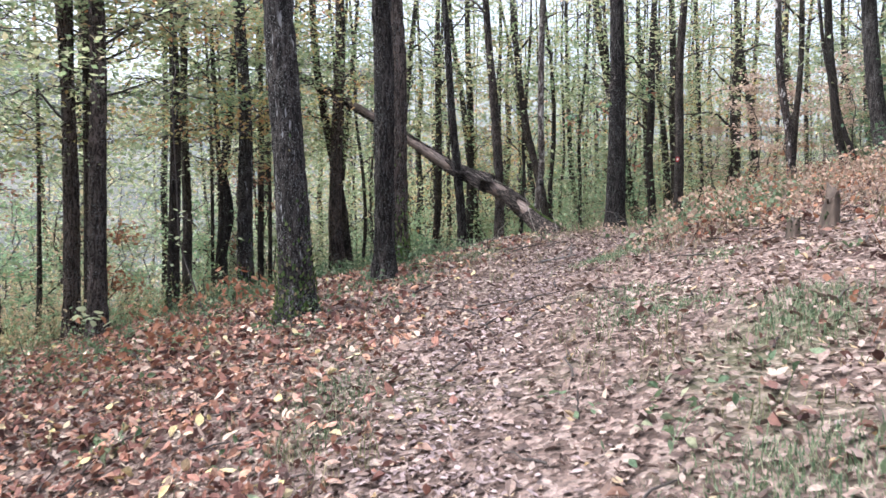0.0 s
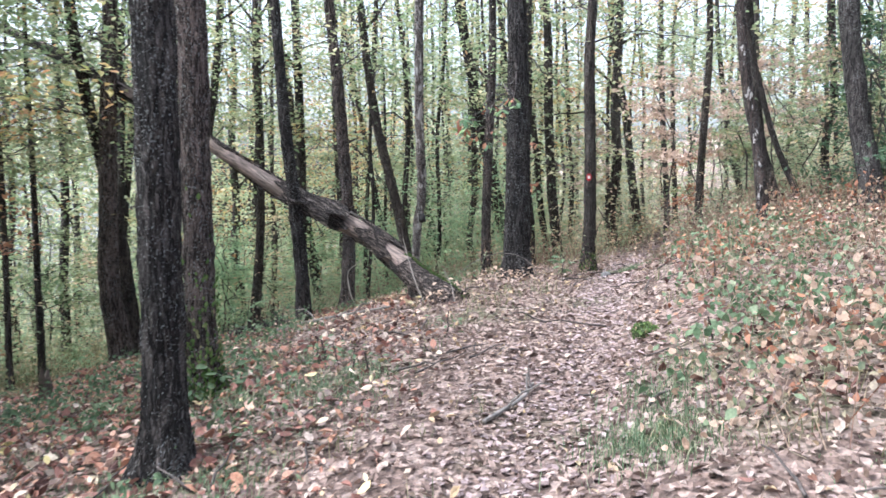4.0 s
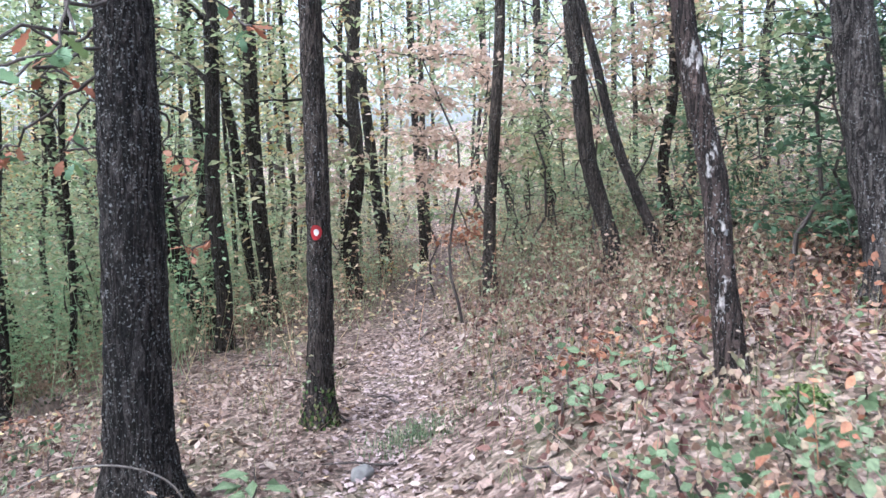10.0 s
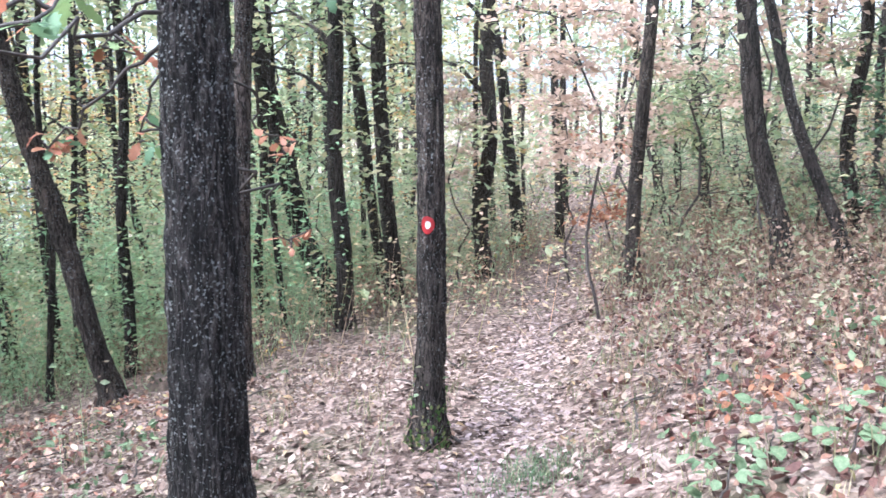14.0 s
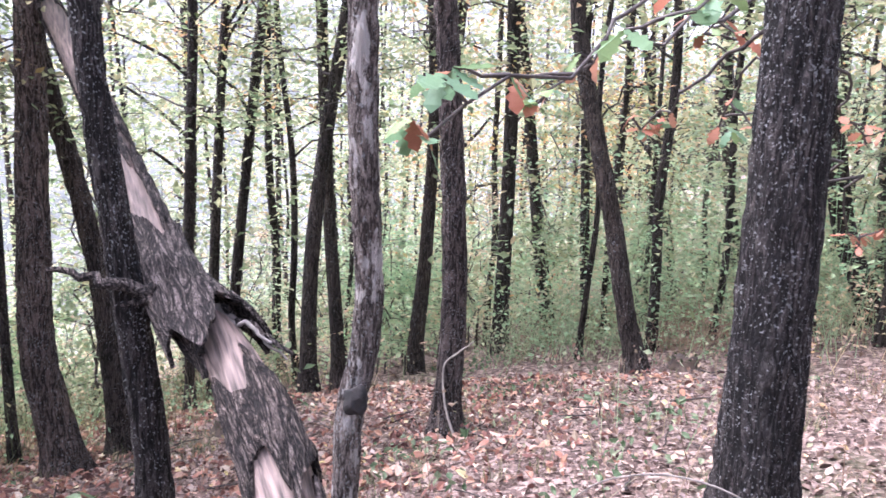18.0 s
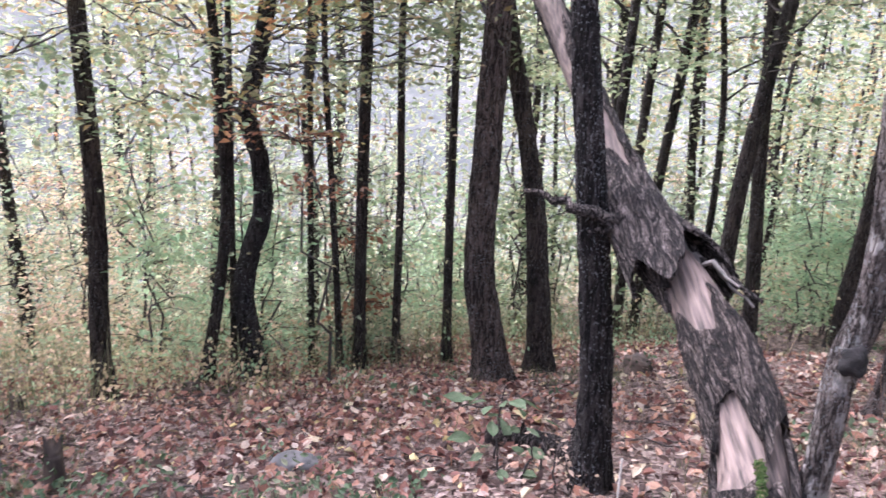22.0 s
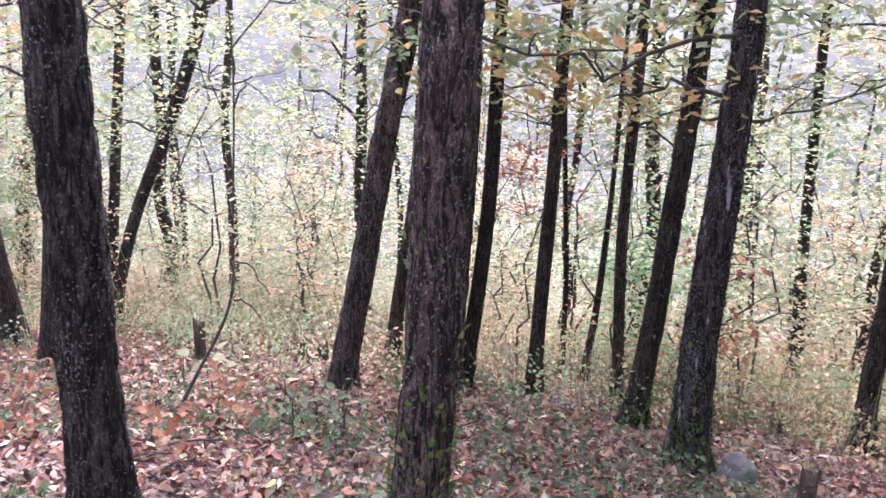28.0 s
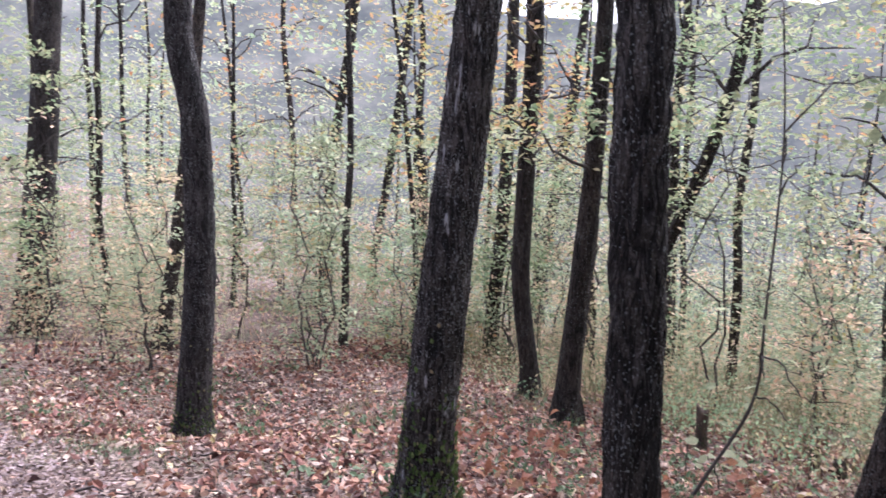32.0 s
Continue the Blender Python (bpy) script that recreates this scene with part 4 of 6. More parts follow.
oak(-4.68, -0.38, 0.109, 0.097, ((1.07, -0.05, 0.05), (2.23, -0.12, 0.11),), 0, BARK_DARK, "sturdy dark-barked oak standing in fallen leaves", 0)
oak(-11.46, -22.43, 0.124, 0.102, ((5.52, 0.06, -0.03), (8.51, 0.29, -0.13),), 0, BARK_DARK, "sturdy dark-barked oak standing in fallen leaves", 0)


# ---- painted waymark on the trail-side oak ----
def waymark(tree, x, y, h, facing, r):
    """A red spot with a white core, painted on the bark."""
    z = gz(x, y)
    for name, wide, tall, lift, mat, label in (("waymark_ring", 0.036, 0.048, 0.016, PAINT_RED, "red painted waymark spot"), ("waymark_core", 0.0165, 0.021, 0.019, PAINT_WHITE, "white painted core of the waymark")):
        vs, fs = [(0.0, 0.0)], []
        for ring in range(1, 5):
            for i in range(24):
                a = i * math.tau / 24
                q = ring / 4 * (1 + 0.05 * math.sin(3 * a + 1))
                vs.append((math.cos(a) * wide * q, math.sin(a) * tall * q))
        for i in range(24):
            fs.append([0, 1 + i, 1 + (i + 1) % 24])
            for ring in range(3):
                b = 1 + ring * 24
                fs.append([b + i, b + 24 + i, b + 24 + (i + 1) % 24, b + (i + 1) % 24])
        rr = r + lift
        out = []
        for u, v in vs:
            a = facing + u / rr
            out.append((math.cos(a) * rr, math.sin(a) * rr, h + v))
        part(name, mesh_of(name, out, fs, mat), tree, label)


waymark(MARKED, 1.32, 10.27, 1.26, math.atan2(5.97 - 10.27, 0.9 - 1.32), 0.078)


# ---- the half-fallen trunk ----
LOG_LINE = [(-0.38, 7.12, 0.30), (-0.62, 7.38, 0.42), (-0.96, 7.77, 0.64), (-1.20, 7.91, 0.82), (-1.56, 8.08, 0.99), (-1.95, 8.20, 1.15), (-2.38, 8.42, 1.36),
            (-2.92, 8.68, 1.66), (-3.62, 9.02, 2.06), (-4.61, 9.48, 2.58), (-5.8, 10.05, 3.15), (-7.3, 10.75, 3.8)]


TORN_LEFT, TORN_LOW, TORN_RIGHT = (-2.30, 7.82, 1.27), (-2.02, 7.96, 1.13), (-1.28, 8.18, 1.00)


def fallen_log():
    pts = np.array(LOG_LINE)
    d = np.concatenate([[0], np.cumsum(np.linalg.norm(np.diff(pts, axis=0), axis=1))])
    total = d[-1]
    ox, oy, oz = pts[0]
    ob = thing("fallen_tree", ox, oy, gz(ox, oy), "half-fallen dead trunk with peeling bark resting against trees", "fallen tree")
    origin = np.array([ox, oy, gz(ox, oy)])
    turn = Vector(pts[6] - pts[0]).to_track_quat("Z", "X").to_matrix()
    ob.matrix_basis = Matrix.Translation(origin) @ turn.to_4x4()
    back = np.array(turn)
    keys = np.column_stack([np.concatenate([[-0.19], d]), (np.vstack([(-0.26, 6.99, 0.23), pts]) - origin) @ back])
    up_axis = np.array([0, 0, 1.0]) @ back
    own = lambda q: np.asarray(q, float) @ back
    base_r = lambda s: np.interp(s, [-0.19, 0.3, 0.6, 1.3, 2.4, 3.2, 5, 7, total], [0.155, 0.132, 0.125, 0.118, 0.105, 0.09, 0.088, 0.075, 0.04])

    def skin(s0, s1, lift, a0, a1, jag, segs, seed, step=0.03, flare=0.0):
        """A sheet of bark round part of the trunk, with torn ends and its own thickness."""
        at = np.arange(s0, s1, step)
        c = smooth_line(keys, at)
        tang = np.gradient(c, axis=0)
        tang /= np.linalg.norm(tang, axis=1)[:, None]
        side = np.cross(tang, up_axis)
        side /= np.linalg.norm(side, axis=1)[:, None]
        upw = np.cross(side, tang)
        ang = np.linspace(a0, a1, segs)
        ss, aa = np.meshgrid(at, ang, indexing="ij")
        t = (ss - s0) / (s1 - s0)
        shift = jag * soft_noise(aa * 2.4, aa * 0 + seed, seed) * (2 * t - 1)
        rr = base_r(at)[:, None] + lift + 0.016 * (np.abs(soft_noise(aa * 6 + 0.8 * soft_noise(ss * 3, aa, 8), ss * 5, seed)) - 0.4) + 0.005 * soft_noise(aa * 17, ss * 24, seed + 1)
        rr = rr + flare * (1 - t)**2
        v = c[:, None] + rr[:, :, None] * (np.cos(aa)[:, :, None] * upw[:, None] + np.sin(aa)[:, :, None] * side[:, None]) + shift[:, :, None] * tang[:, None]
        m, k = len(at), segs
        i = (np.arange(m - 1)[:, None] * k + np.arange(k - 1)[None]).ravel()
        f = np.stack([i, i + 1, i + 1 + k, i + k], 1)
        inner = v - 0.016 * (np.cos(aa)[:, :, None] * upw[:, None] + np.sin(aa)[:, :, None] * side[:, None])
        v = np.vstack([v.reshape(-1, 3), inner.reshape(-1, 3)])
        off = m * k
        faces = f.tolist() + (f[:, ::-1] + off).tolist()
        edge = [r * k for r in range(m)], [r * k + k - 1 for r in range(m)], list(range(k)), [(m - 1) * k + j for j in range(k)]
        for line in edge:
            faces += [[p, q, q + off, p + off] for p, q in zip(line[:-1], line[1:])]
        return v, faces

    at = np.concatenate([np.arange(-0.19, 4.5, 0.05), np.arange(4.5, total, 0.25)])
    c = smooth_line(keys, at)
    ang = np.arange(28) * 2 * np.pi / 28
    ss, aa = np.meshgrid(at, ang, indexing="ij")
    rr = (base_r(at) - 0.012)[:, None] * (1 + 0.05 * soft_noise(aa * 1.2, ss * 2, 3)) + 0.004 * soft_noise(aa * 9, ss * 2.2, 4)
    rr[0] *= 0.75
    v, f = rings(c, rr, 28)
    part("bare_wood", mesh_of("bare_wood", v, f, WOOD), ob, "pinkish bare wood of the trunk")
    tau = 2 * np.pi
    for s0, s1, lift, a0, a1, jag, segs, seed, lip in ((-0.17, 0.74, 0.012, 0, tau, 0.12, 64, 21, 0.0), (0.66, 0.95, 0.010, 0.9, tau - 1.5, 0.12, 44, 28, 0.0), (0.93, 1.50, 0.014, 0, tau, 0.16, 72, 23, 0.006), (1.66, 2.0, 0.012, -2.6, -1.1, 0.10, 20, 22, 0.0),
                                                       (1.70, 2.58, 0.026, -2.0, 1.75, 0.16, 60, 24, 0.06), (2.45, 3.4, 0.012, 0.25, 3.4, 0.20, 40, 25, 0.0), (3.3, 4.0, 0.008, -0.6, 2.0, 0.3, 30, 29, 0.0), (3.9, 5.4, 0.004, 1.1, 4.4, 0.3, 30, 26, 0.0), (5.3, total - 0.1, 0.003, 0.2, 5.6, 0.3, 30, 27, 0.0)):
        v, f = skin(s0, s1, lift, a0, a1, jag, segs, seed, 0.025 if s1 < 3.6 else 0.08, lip)
        part("bark_plate", mesh_of("bark_plate", v, f, BARK_LOG), ob)
    # torn ends of the loose bark that stick out on both sides
    gen = np.random.default_rng(31)
    left, right = smooth_line(keys, np.array([1.90]))[0] + up_axis * 0.10, smooth_line(keys, np.array([1.95]))[0] + up_axis * 0.08
    for k, (end, r) in enumerate(((TORN_LEFT, 0.045), (TORN_LOW, 0.022), (TORN_RIGHT, 0.026), ((-1.33, 8.20, 0.96), 0.012), ((-1.36, 8.14, 1.04), 0.018))):
        tip = own(np.array(end) - origin)
        (v, f), _ = branch_skin(gen, left if k < 2 else right, tip, r, 8, 0.04, 14)
        part("torn_bark" if k < 2 else "splinter", mesh_of("splinter", v, f, BARK_LOG if k < 3 else WOOD_OLD), ob)
    end = smooth_line(keys, np.array([-0.17]))[0]
    lump(ob, end, (0.085, 0.085, 0.05), ROT, "black rotten broken end", 12, "rotten_end")
    for k in range(9):
        (v, f), _ = branch_skin(gen, end + gen.normal(0, 0.04, 3), end + gen.normal(0, 0.11, 3) - np.array([0, 0, 0.06]), 0.014, 5, 0.0, 5)
        part("splinter", mesh_of("splinter", v, f, ROT), ob)
    k = 2200
    s = gen.normal(0.36, 0.22, k).clip(-0.15, 0.72)
    a = gen.normal(0.1, 0.65, k)
    c = smooth_line(keys, s)
    p = c + own(np.stack([np.sin(a) * 0.5, np.sin(a) * -0.5, np.cos(a)], 1) * (base_r(s) + gen.uniform(0.012, 0.03, k))[:, None])
    v, f = scatter(OVAL, OVAL_FACES, p, gen.uniform(0.018, 0.045, k), gen.uniform(0, 6.28, k), gen.uniform(-0.6, 0.6, k), gen.uniform(-0.6, 0.6, k), gen, 0.4)
    tagged(part("moss", mesh_of("moss", v, f, MOSS_TUFT, False), ob, "green moss on the lower end"), kind="stuff")


fallen_log()


# ---- stones, stumps, lying wood ----
def stone(x, y, wide, tall, label, seed, mossy=False):
    bm = bmesh.new()
    bmesh.ops.create_icosphere(bm, subdivisions=4, radius=1)
    for vert in bm.verts:
        n = vert.co.normalized()
        k = 1 + 0.22 * noise.noise(n * 1.4 + Vector((seed, 0, 0))) + 0.08 * noise.noise(n * 4 + Vector((0, seed, 0))) + 0.03 * noise.noise(n * 11)
        co = n * k
        co.z = math.copysign(abs(co.z) ** 0.8, co.z)
        vert.co = Vector((co.x * wide / 2, co.y * wide / 2 * 0.75, co.z * tall))
    me = bpy.data.meshes.new("stone")
    bm.to_mesh(me)
    bm.free()
    me.materials.append(MOSS if mossy else STONE)
    me.polygons.foreach_set("use_smooth", np.ones(len(me.polygons), bool))
    ob = new("stone", me)
    ob.matrix_basis = pose(x, y, gz(x, y) + tall * 0.25, 0, 0, seed * 37)
    if mossy:
        gen = np.random.default_rng(seed)
        co = np.array([vert.co for vert in me.vertices])
        p = co[gen.integers(0, len(co), 520)] * gen.uniform(0.98, 1.12, (520, 1))
        mv, mf = scatter(OVAL, OVAL_FACES, p, gen.uniform(0.015, 0.04, 520), gen.uniform(0, 6.28, 520), gen.normal(0, 0.9, 520), gen.normal(0, 0.9, 520), gen, 0.4)
        tagged(part("moss", mesh_of("moss", mv, mf, MOSS_TUFT, False), ob, "shaggy moss and dead leaf bits"), kind="stuff")
    return tagged(ob, label, "stone")


stone(-4.33, 5.60, 0.27, 0.15, "grey rounded rock at the foot of an oak", 1)
stone(-3.13, 7.03, 0.26, 0.07, "flat grey stone half hidden in the fallen leaves", 2)
stone(1.09, 4.92, 0.20, 0.06, "mossy stone beside the trail", 3, True)
stone(2.95, 7.80, 0.24, 0.07, "mossy stone by a leaning tree", 5, True)
stone(1.40, 9.15, 0.14, 0.05, "small grey stone on the trail", 6)


def stump(x, y, r, h, label, seed, mat=None, lean=(0, 0)):
    gen = np.random.default_rng(seed)
    at = np.arange(-0.12, h, 0.02)
    ang = np.arange(26) * 2 * np.pi / 26
    c = np.column_stack([at * lean[0], at * lean[1], at])
    hh, aa = np.meshgrid(at, ang, indexing="ij")
    rr = r * (1 + 0.6 * np.exp(-np.clip(hh, 0, 9) / 0.06) * (1 + 0.3 * np.cos(aa * 3 + seed)) + 0.16 * soft_noise(aa * 1.5, hh * 8, seed)) + 0.006 * soft_noise(aa * 7, hh * 6, seed + 1)
    v, f = rings(c, rr, 26)
    torn = v[:, 2] > h * 0.8
    v[torn, 2] += (h * 0.25 * soft_noise(v[torn, 0] * 30 + seed, v[torn, 1] * 30, seed))
    ob = thing("tree_stump", x, y, gz(x, y), label, "stump", "old stumps")
    part("stub", mesh_of("stub", v, f, mat or STUMP_WOOD), ob)
    k = 60
    a, q = gen.uniform(0, 6.28, k), gen.exponential(0.08, k).clip(0, h)
    p = np.stack([np.cos(a) * r * 1.2, np.sin(a) * r * 1.2, q], 1)
    mv, mf = scatter(OVAL, OVAL_FACES, p, gen.uniform(0.02, 0.045, k), a - 1.57, gen.uniform(0.8, 1.5, k), gen.uniform(-0.5, 0.5, k), gen, 0.3)
    tagged(part("moss", mesh_of("moss", mv, mf, MOSS, False), ob, "green moss"), kind="stuff")
    return ob


stump(-3.75, 5.95, 0.045, 0.30, "short rotten stump in red-brown leaves", 3)
stump(2.50, 2.32, 0.055, 0.30, "mossy broken stump on the bank above the trail", 4, None, (0.05, 0.0))
stump(2.21, 2.10, 0.04, 0.15, "small mossy stump on the bank", 5)
stump(-5.65, 7.13, 0.06, 0.12, "low rotten stump near a bent tree", 6)
stump(-5.40, 7.36, 0.05, 0.08, "low rotten stump in leaves", 7)
stump(-6.16, 5.90, 0.05, 0.14, "low dark stump on the slope", 8)
stump(-4.34, 10.82, 0.11, 0.14, "broad low stump among saplings", 9)
stump(-0.90, 13.28, 0.10, 0.10, "low leaf-covered stump on the slope", 10)
stump(-5.30, 0.77, 0.05, 0.40, "upright rotten snag in dry stems", 11)
stump(-6.0, 1.7, 0.05, 0.22, "low broken snag in dry stems", 12)
stump(-6.2, 1.35, 0.05, 0.20, "low broken snag in dry stems", 13)


def lying_branch(points, r, label, seed, mat):
    gen = np.random.default_rng(seed)
    keys = np.array([(i, x, y, gz(x, y) + z) for i, (x, y, z) in enumerate(points)])
    at = np.linspace(0, len(points) - 1, 60)
    c = smooth_line(keys, at)
    o = c[0].copy()
    ang = np.arange(20) * 2 * np.pi / 20
    ss, aa = np.meshgrid(at, ang, indexing="ij")
    rr = r * (1 - 0.35 * ss / at[-1]) * (1 + 0.12 * soft_noise(aa * 2, ss * 3, seed)) + 0.05 * r * soft_noise(aa * 8, ss * 6, seed + 1)
    v, f = rings(c - o, rr, 20)
    ob = thing("fallen_branch", *o, label, "branch")
    part("wood", mesh_of("wood", v, f, mat), ob)
    for i in range(3):
        j = int(gen.integers(10, 50))
        (bv, bf), _ = branch_skin(gen, c[j] - o, c[j] - o + np.array([gen.uniform(-0.3, 0.3), gen.uniform(-0.3, 0.3), gen.uniform(0.02, 0.15)]), r * 0.3)
        part("twig", mesh_of("twig", bv, bf, mat), ob)


lying_branch([(-2.9, 8.15, 0.05), (-2.5, 8.28, 0.07), (-2.1, 8.2, 0.05)], 0.065, "short grey log lying by a slender oak", 3, BARK_LOG)
lying_branch([(0.02, 3.55, 0.02), (0.22, 3.9, 0.03), (0.30, 4.2, 0.02)], 0.013, "short dead stick on the leaves", 4, WOOD_OLD)
lying_branch([(-2.1, 7.2, 0.03), (-1.5, 6.9, 0.04), (-0.9, 6.8, 0.03)], 0.015, "thin dead stick on the leaves", 5, WOOD_OLD)
lying_branch([(3.6, 11.6, 0.06), (4.6, 11.3, 0.10), (5.4, 11.2, 0.06)], 0.03, "dead branch lying on the bank", 6, STUMP_WOOD)

# ---- forest behind ----
NEAR = [(o.location.x, o.location.y) for o in bpy.data.objects if o.name.startswith("oak_tree")]


def free(x, y, gap):
    if x > 13 or (x > 5 and y < 5) or (x > 1.5 and y < -1) or (x > 0 and y < -6):
        return False
    if abs(x - float(path_x(y))) < 0.9 and -14 < y < 24:
        return False
    return all((x - a) ** 2 + (y - b) ** 2 > gap * gap for a, b in NEAR)


def forest_tree(r, seed, leaf, lean, leaves=950):
    """One background tree, to be repeated."""
    gen = np.random.default_rng(seed)
    top = 9 + gen.uniform(0, 4)
    bend = [(h, lean * h * 0.1 + gen.normal(0, 0.05), gen.normal(0, 0.05)) for h in (0.8, 1.8, 3.0, 4.5)]
    (v, f), centres, rad = trunk_skin(r, r * 0.8, top, bend, 0, seed)
    ob = thing("forest_tree", 0, 0, 0, "slim dark forest tree with yellow-green autumn leaves", "tree", "background trees")
    part("trunk", mesh_of("trunk", v, f, BARK_DARK), ob)
    for i in range(4):
        h = gen.uniform(2.2, top * 0.75)
        c = centres[int(np.argmin(np.abs(centres[:, 2] - h)))]
        a, reach = gen.uniform(0, 6.28), gen.uniform(0.8, 1.9)
        (bv, bf), _ = branch_skin(gen, c, c + np.array([np.cos(a) * reach, np.sin(a) * reach, gen.uniform(0.1, 0.9)]), r * 0.3)
        part("limb", mesh_of("limb", bv, bf, BARK_DARK), ob)
    v, f, _ = foliage(gen, leaves, 4.3, 2.0, 1.9, 70, 0.115, CHIP, CHIP_FACES)
    tagged(part("crown", mesh_of("crown", v, f, leaf, False), ob), kind="stuff")
    return ob


def sapling(seed, tall, leaves, leaf, size, label, wide=0.55, stems=2, low=0.12):
    """Upright thin stems with side twigs and small leaves in flat layers."""
    gen = np.random.default_rng(seed)
    ob = thing("sapling", 0, 0, 0, label, "sapling", "young trees and bushes")
    pieces, spots = [], []
    for s in range(stems):
        a = gen.uniform(0, 6.28)
        tip = np.array([np.cos(a) * wide * 0.35, np.sin(a) * wide * 0.35, tall * gen.uniform(0.85, 1.0)])
        (v, f), line = branch_skin(gen, (0.10 * s, 0.05 * s, -0.05), tip, 0.004 + 0.0028 * tall, 5, 0.0, 12)
        part("stem", mesh_of("stem", v, f, TWIG), ob)
        for k in range(int(5 + 3 * tall)):
            q = gen.uniform(low, 1.0)
            o = line[min(int(q * 11), 11)]
            a2, reach = gen.uniform(0, 6.28), wide * gen.uniform(0.35, 1.0) * (1.1 - 0.5 * q)
            skin, twig = branch_skin(gen, o, o + np.array([np.cos(a2) * reach, np.sin(a2) * reach, gen.uniform(-0.05, 0.25) * reach]), 0.004, 3, 0.1, 4)
            pieces.append(skin)
            spots.append(twig[1:])
    v, f = joined(pieces)
    tagged(part("branchwork", mesh_of("branchwork", v, f, TWIG), ob), kind="stuff")
    spots = np.vstack(spots)
    p = spots[gen.integers(0, len(spots), leaves)] + gen.normal(0, 1, (leaves, 3)) * np.array([0.12, 0.12, 0.05])
    p[:, 2] = np.maximum(p[:, 2], 0.04)
    v, f = scatter(CHIP, CHIP_FACES, p, size * gen.uniform(0.6, 1.35, leaves), gen.uniform(0, 6.28, leaves), gen.normal(0, 0.5, leaves), gen.normal(0, 0.5, leaves), gen, 0.2)
    tagged(part("foliage", mesh_of("foliage", v, f, leaf, False), ob), kind="stuff")
    return ob


TREES = [forest_tree(r, 100 + i, leaf, lean) for i, (r, leaf, lean) in enumerate(((0.09, LEAF_TREE, 0.2), (0.06, LEAF_TREE, -0.4), (0.11, LEAF_TREE, 0.1), (0.05, LEAF_WARM, 0.5), (0.075, LEAF_TREE, -0.2), (0.065, LEAF_BUSH, 0.3)))]
gen = np.random.default_rng(55)
placed, first = 0, set()
while placed < 145:
    a, d = gen.uniform(0, 2 * np.pi), 9.0 + 30 * gen.uniform(0, 1) ** 1.3
    x, y = -0.8 + np.cos(a) * d, 4.5 + np.sin(a) * d * 1.1
    if not free(x, y, 1.0) or (x < -12 and gen.random() < 0.5) or (y < -3 and gen.random() < 0.3):
        continue
    i = int(gen.integers(0, 6))
    m = pose(x, y, gz(x, y) - 0.03, 0, 0, gen.uniform(0, 360))
    if i in first:
        copy_thing(TREES[i], m)
    else:
        TREES[i].matrix_basis = m
        first.add(i)
    NEAR.append((x, y))
    placed += 1

SLIM = [forest_tree(r, 120 + i, leaf, lean, 700) for i, (r, leaf, lean) in enumerate(((0.045, LEAF_TREE, 0.3), (0.035, LEAF_TREE, -0.3), (0.055, LEAF_WARM, 0.1), (0.04, LEAF_BUSH, -0.5)))]
placed, first = 0, set()
while placed < 88:
    x, y = (gen.uniform(-11, 9), gen.uniform(12.5, 30)) if placed < 46 else (gen.uniform(-14, 0), gen.uniform(15, 32))
    if not free(x, y, 0.6) or y < 12.5 + 0.25 * x:
        continue
    i = int(gen.integers(0, 4))
    m = pose(x, y, gz(x, y) - 0.03, 0, 0, gen.uniform(0, 360))
    if i in first:
        copy_thing(SLIM[i], m)
    else:
        SLIM[i].matrix_basis = m
        first.add(i)
    NEAR.append((x, y))
    placed += 1

SAPS = [sapling(200, 3.4, 850, LEAF_BUSH, 0.07, "tall thin sapling with yellow-green leaves", 0.9), sapling(201, 2.3, 800, LEAF_BUSH, 0.065, "leafy green young tree in the undergrowth", 0.8, 3),
        sapling(202, 1.3, 620, LEAF_BUSH, 0.06, "low green bush in the undergrowth", 0.6, 3, 0.05), sapling(203, 2.8, 640, LEAF_MIX, 0.07, "young tree with beige, yellow and orange leaves", 0.85), sapling(204, 4.4, 1000, LEAF_TREE, 0.08, "young oak with sparse green leaves", 1.3, 1)]
SAPS += [sapling(205, 2.6, 860, LEAF_GREEN, 0.075, "leafy fresh-green young tree between dark trunks", 0.8, 2), sapling(206, 1.5, 680, LEAF_GREEN, 0.07, "low fresh-green bush between dark trunks", 0.65, 3, 0.05),
         sapling(207, 4.6, 480, LEAF_BUSH, 0.07, "slender pole sapling with sparse pale leaves", 0.8, 2, 0.4)]
placed, first = 0, set()
while placed < 225:
    a, d = gen.uniform(0, 2 * np.pi), 6.5 + 16 * gen.uniform(0, 1) ** 1.1
    x, y = -0.5 + np.cos(a) * d, 5.5 + np.sin(a) * d
    if not free(x, y, 0.45) or (-3.6 < x < 1 and 2 < y < 9.5) or (x < 0.6 and x > -5.8 and -4 < y < 13.8) or (x > 0.4 and y < 8.5 and x < 3.2) or (0.5 < x < 4.0 and y < 15):
        continue
    i = int(gen.choice(5, p=[0.22, 0.26, 0.2, 0.14, 0.18]))
    if y > 9.5 and x < 3 and gen.random() < 0.7:
        i = 5 + int(gen.integers(0, 2))
    m = pose(x, y, gz(x, y) - 0.02, 0, 0, gen.uniform(0, 360))
    if i in first:
        copy_thing(SAPS[i], m)
    else:
        SAPS[i].matrix_basis = m
        first.add(i)
    placed += 1


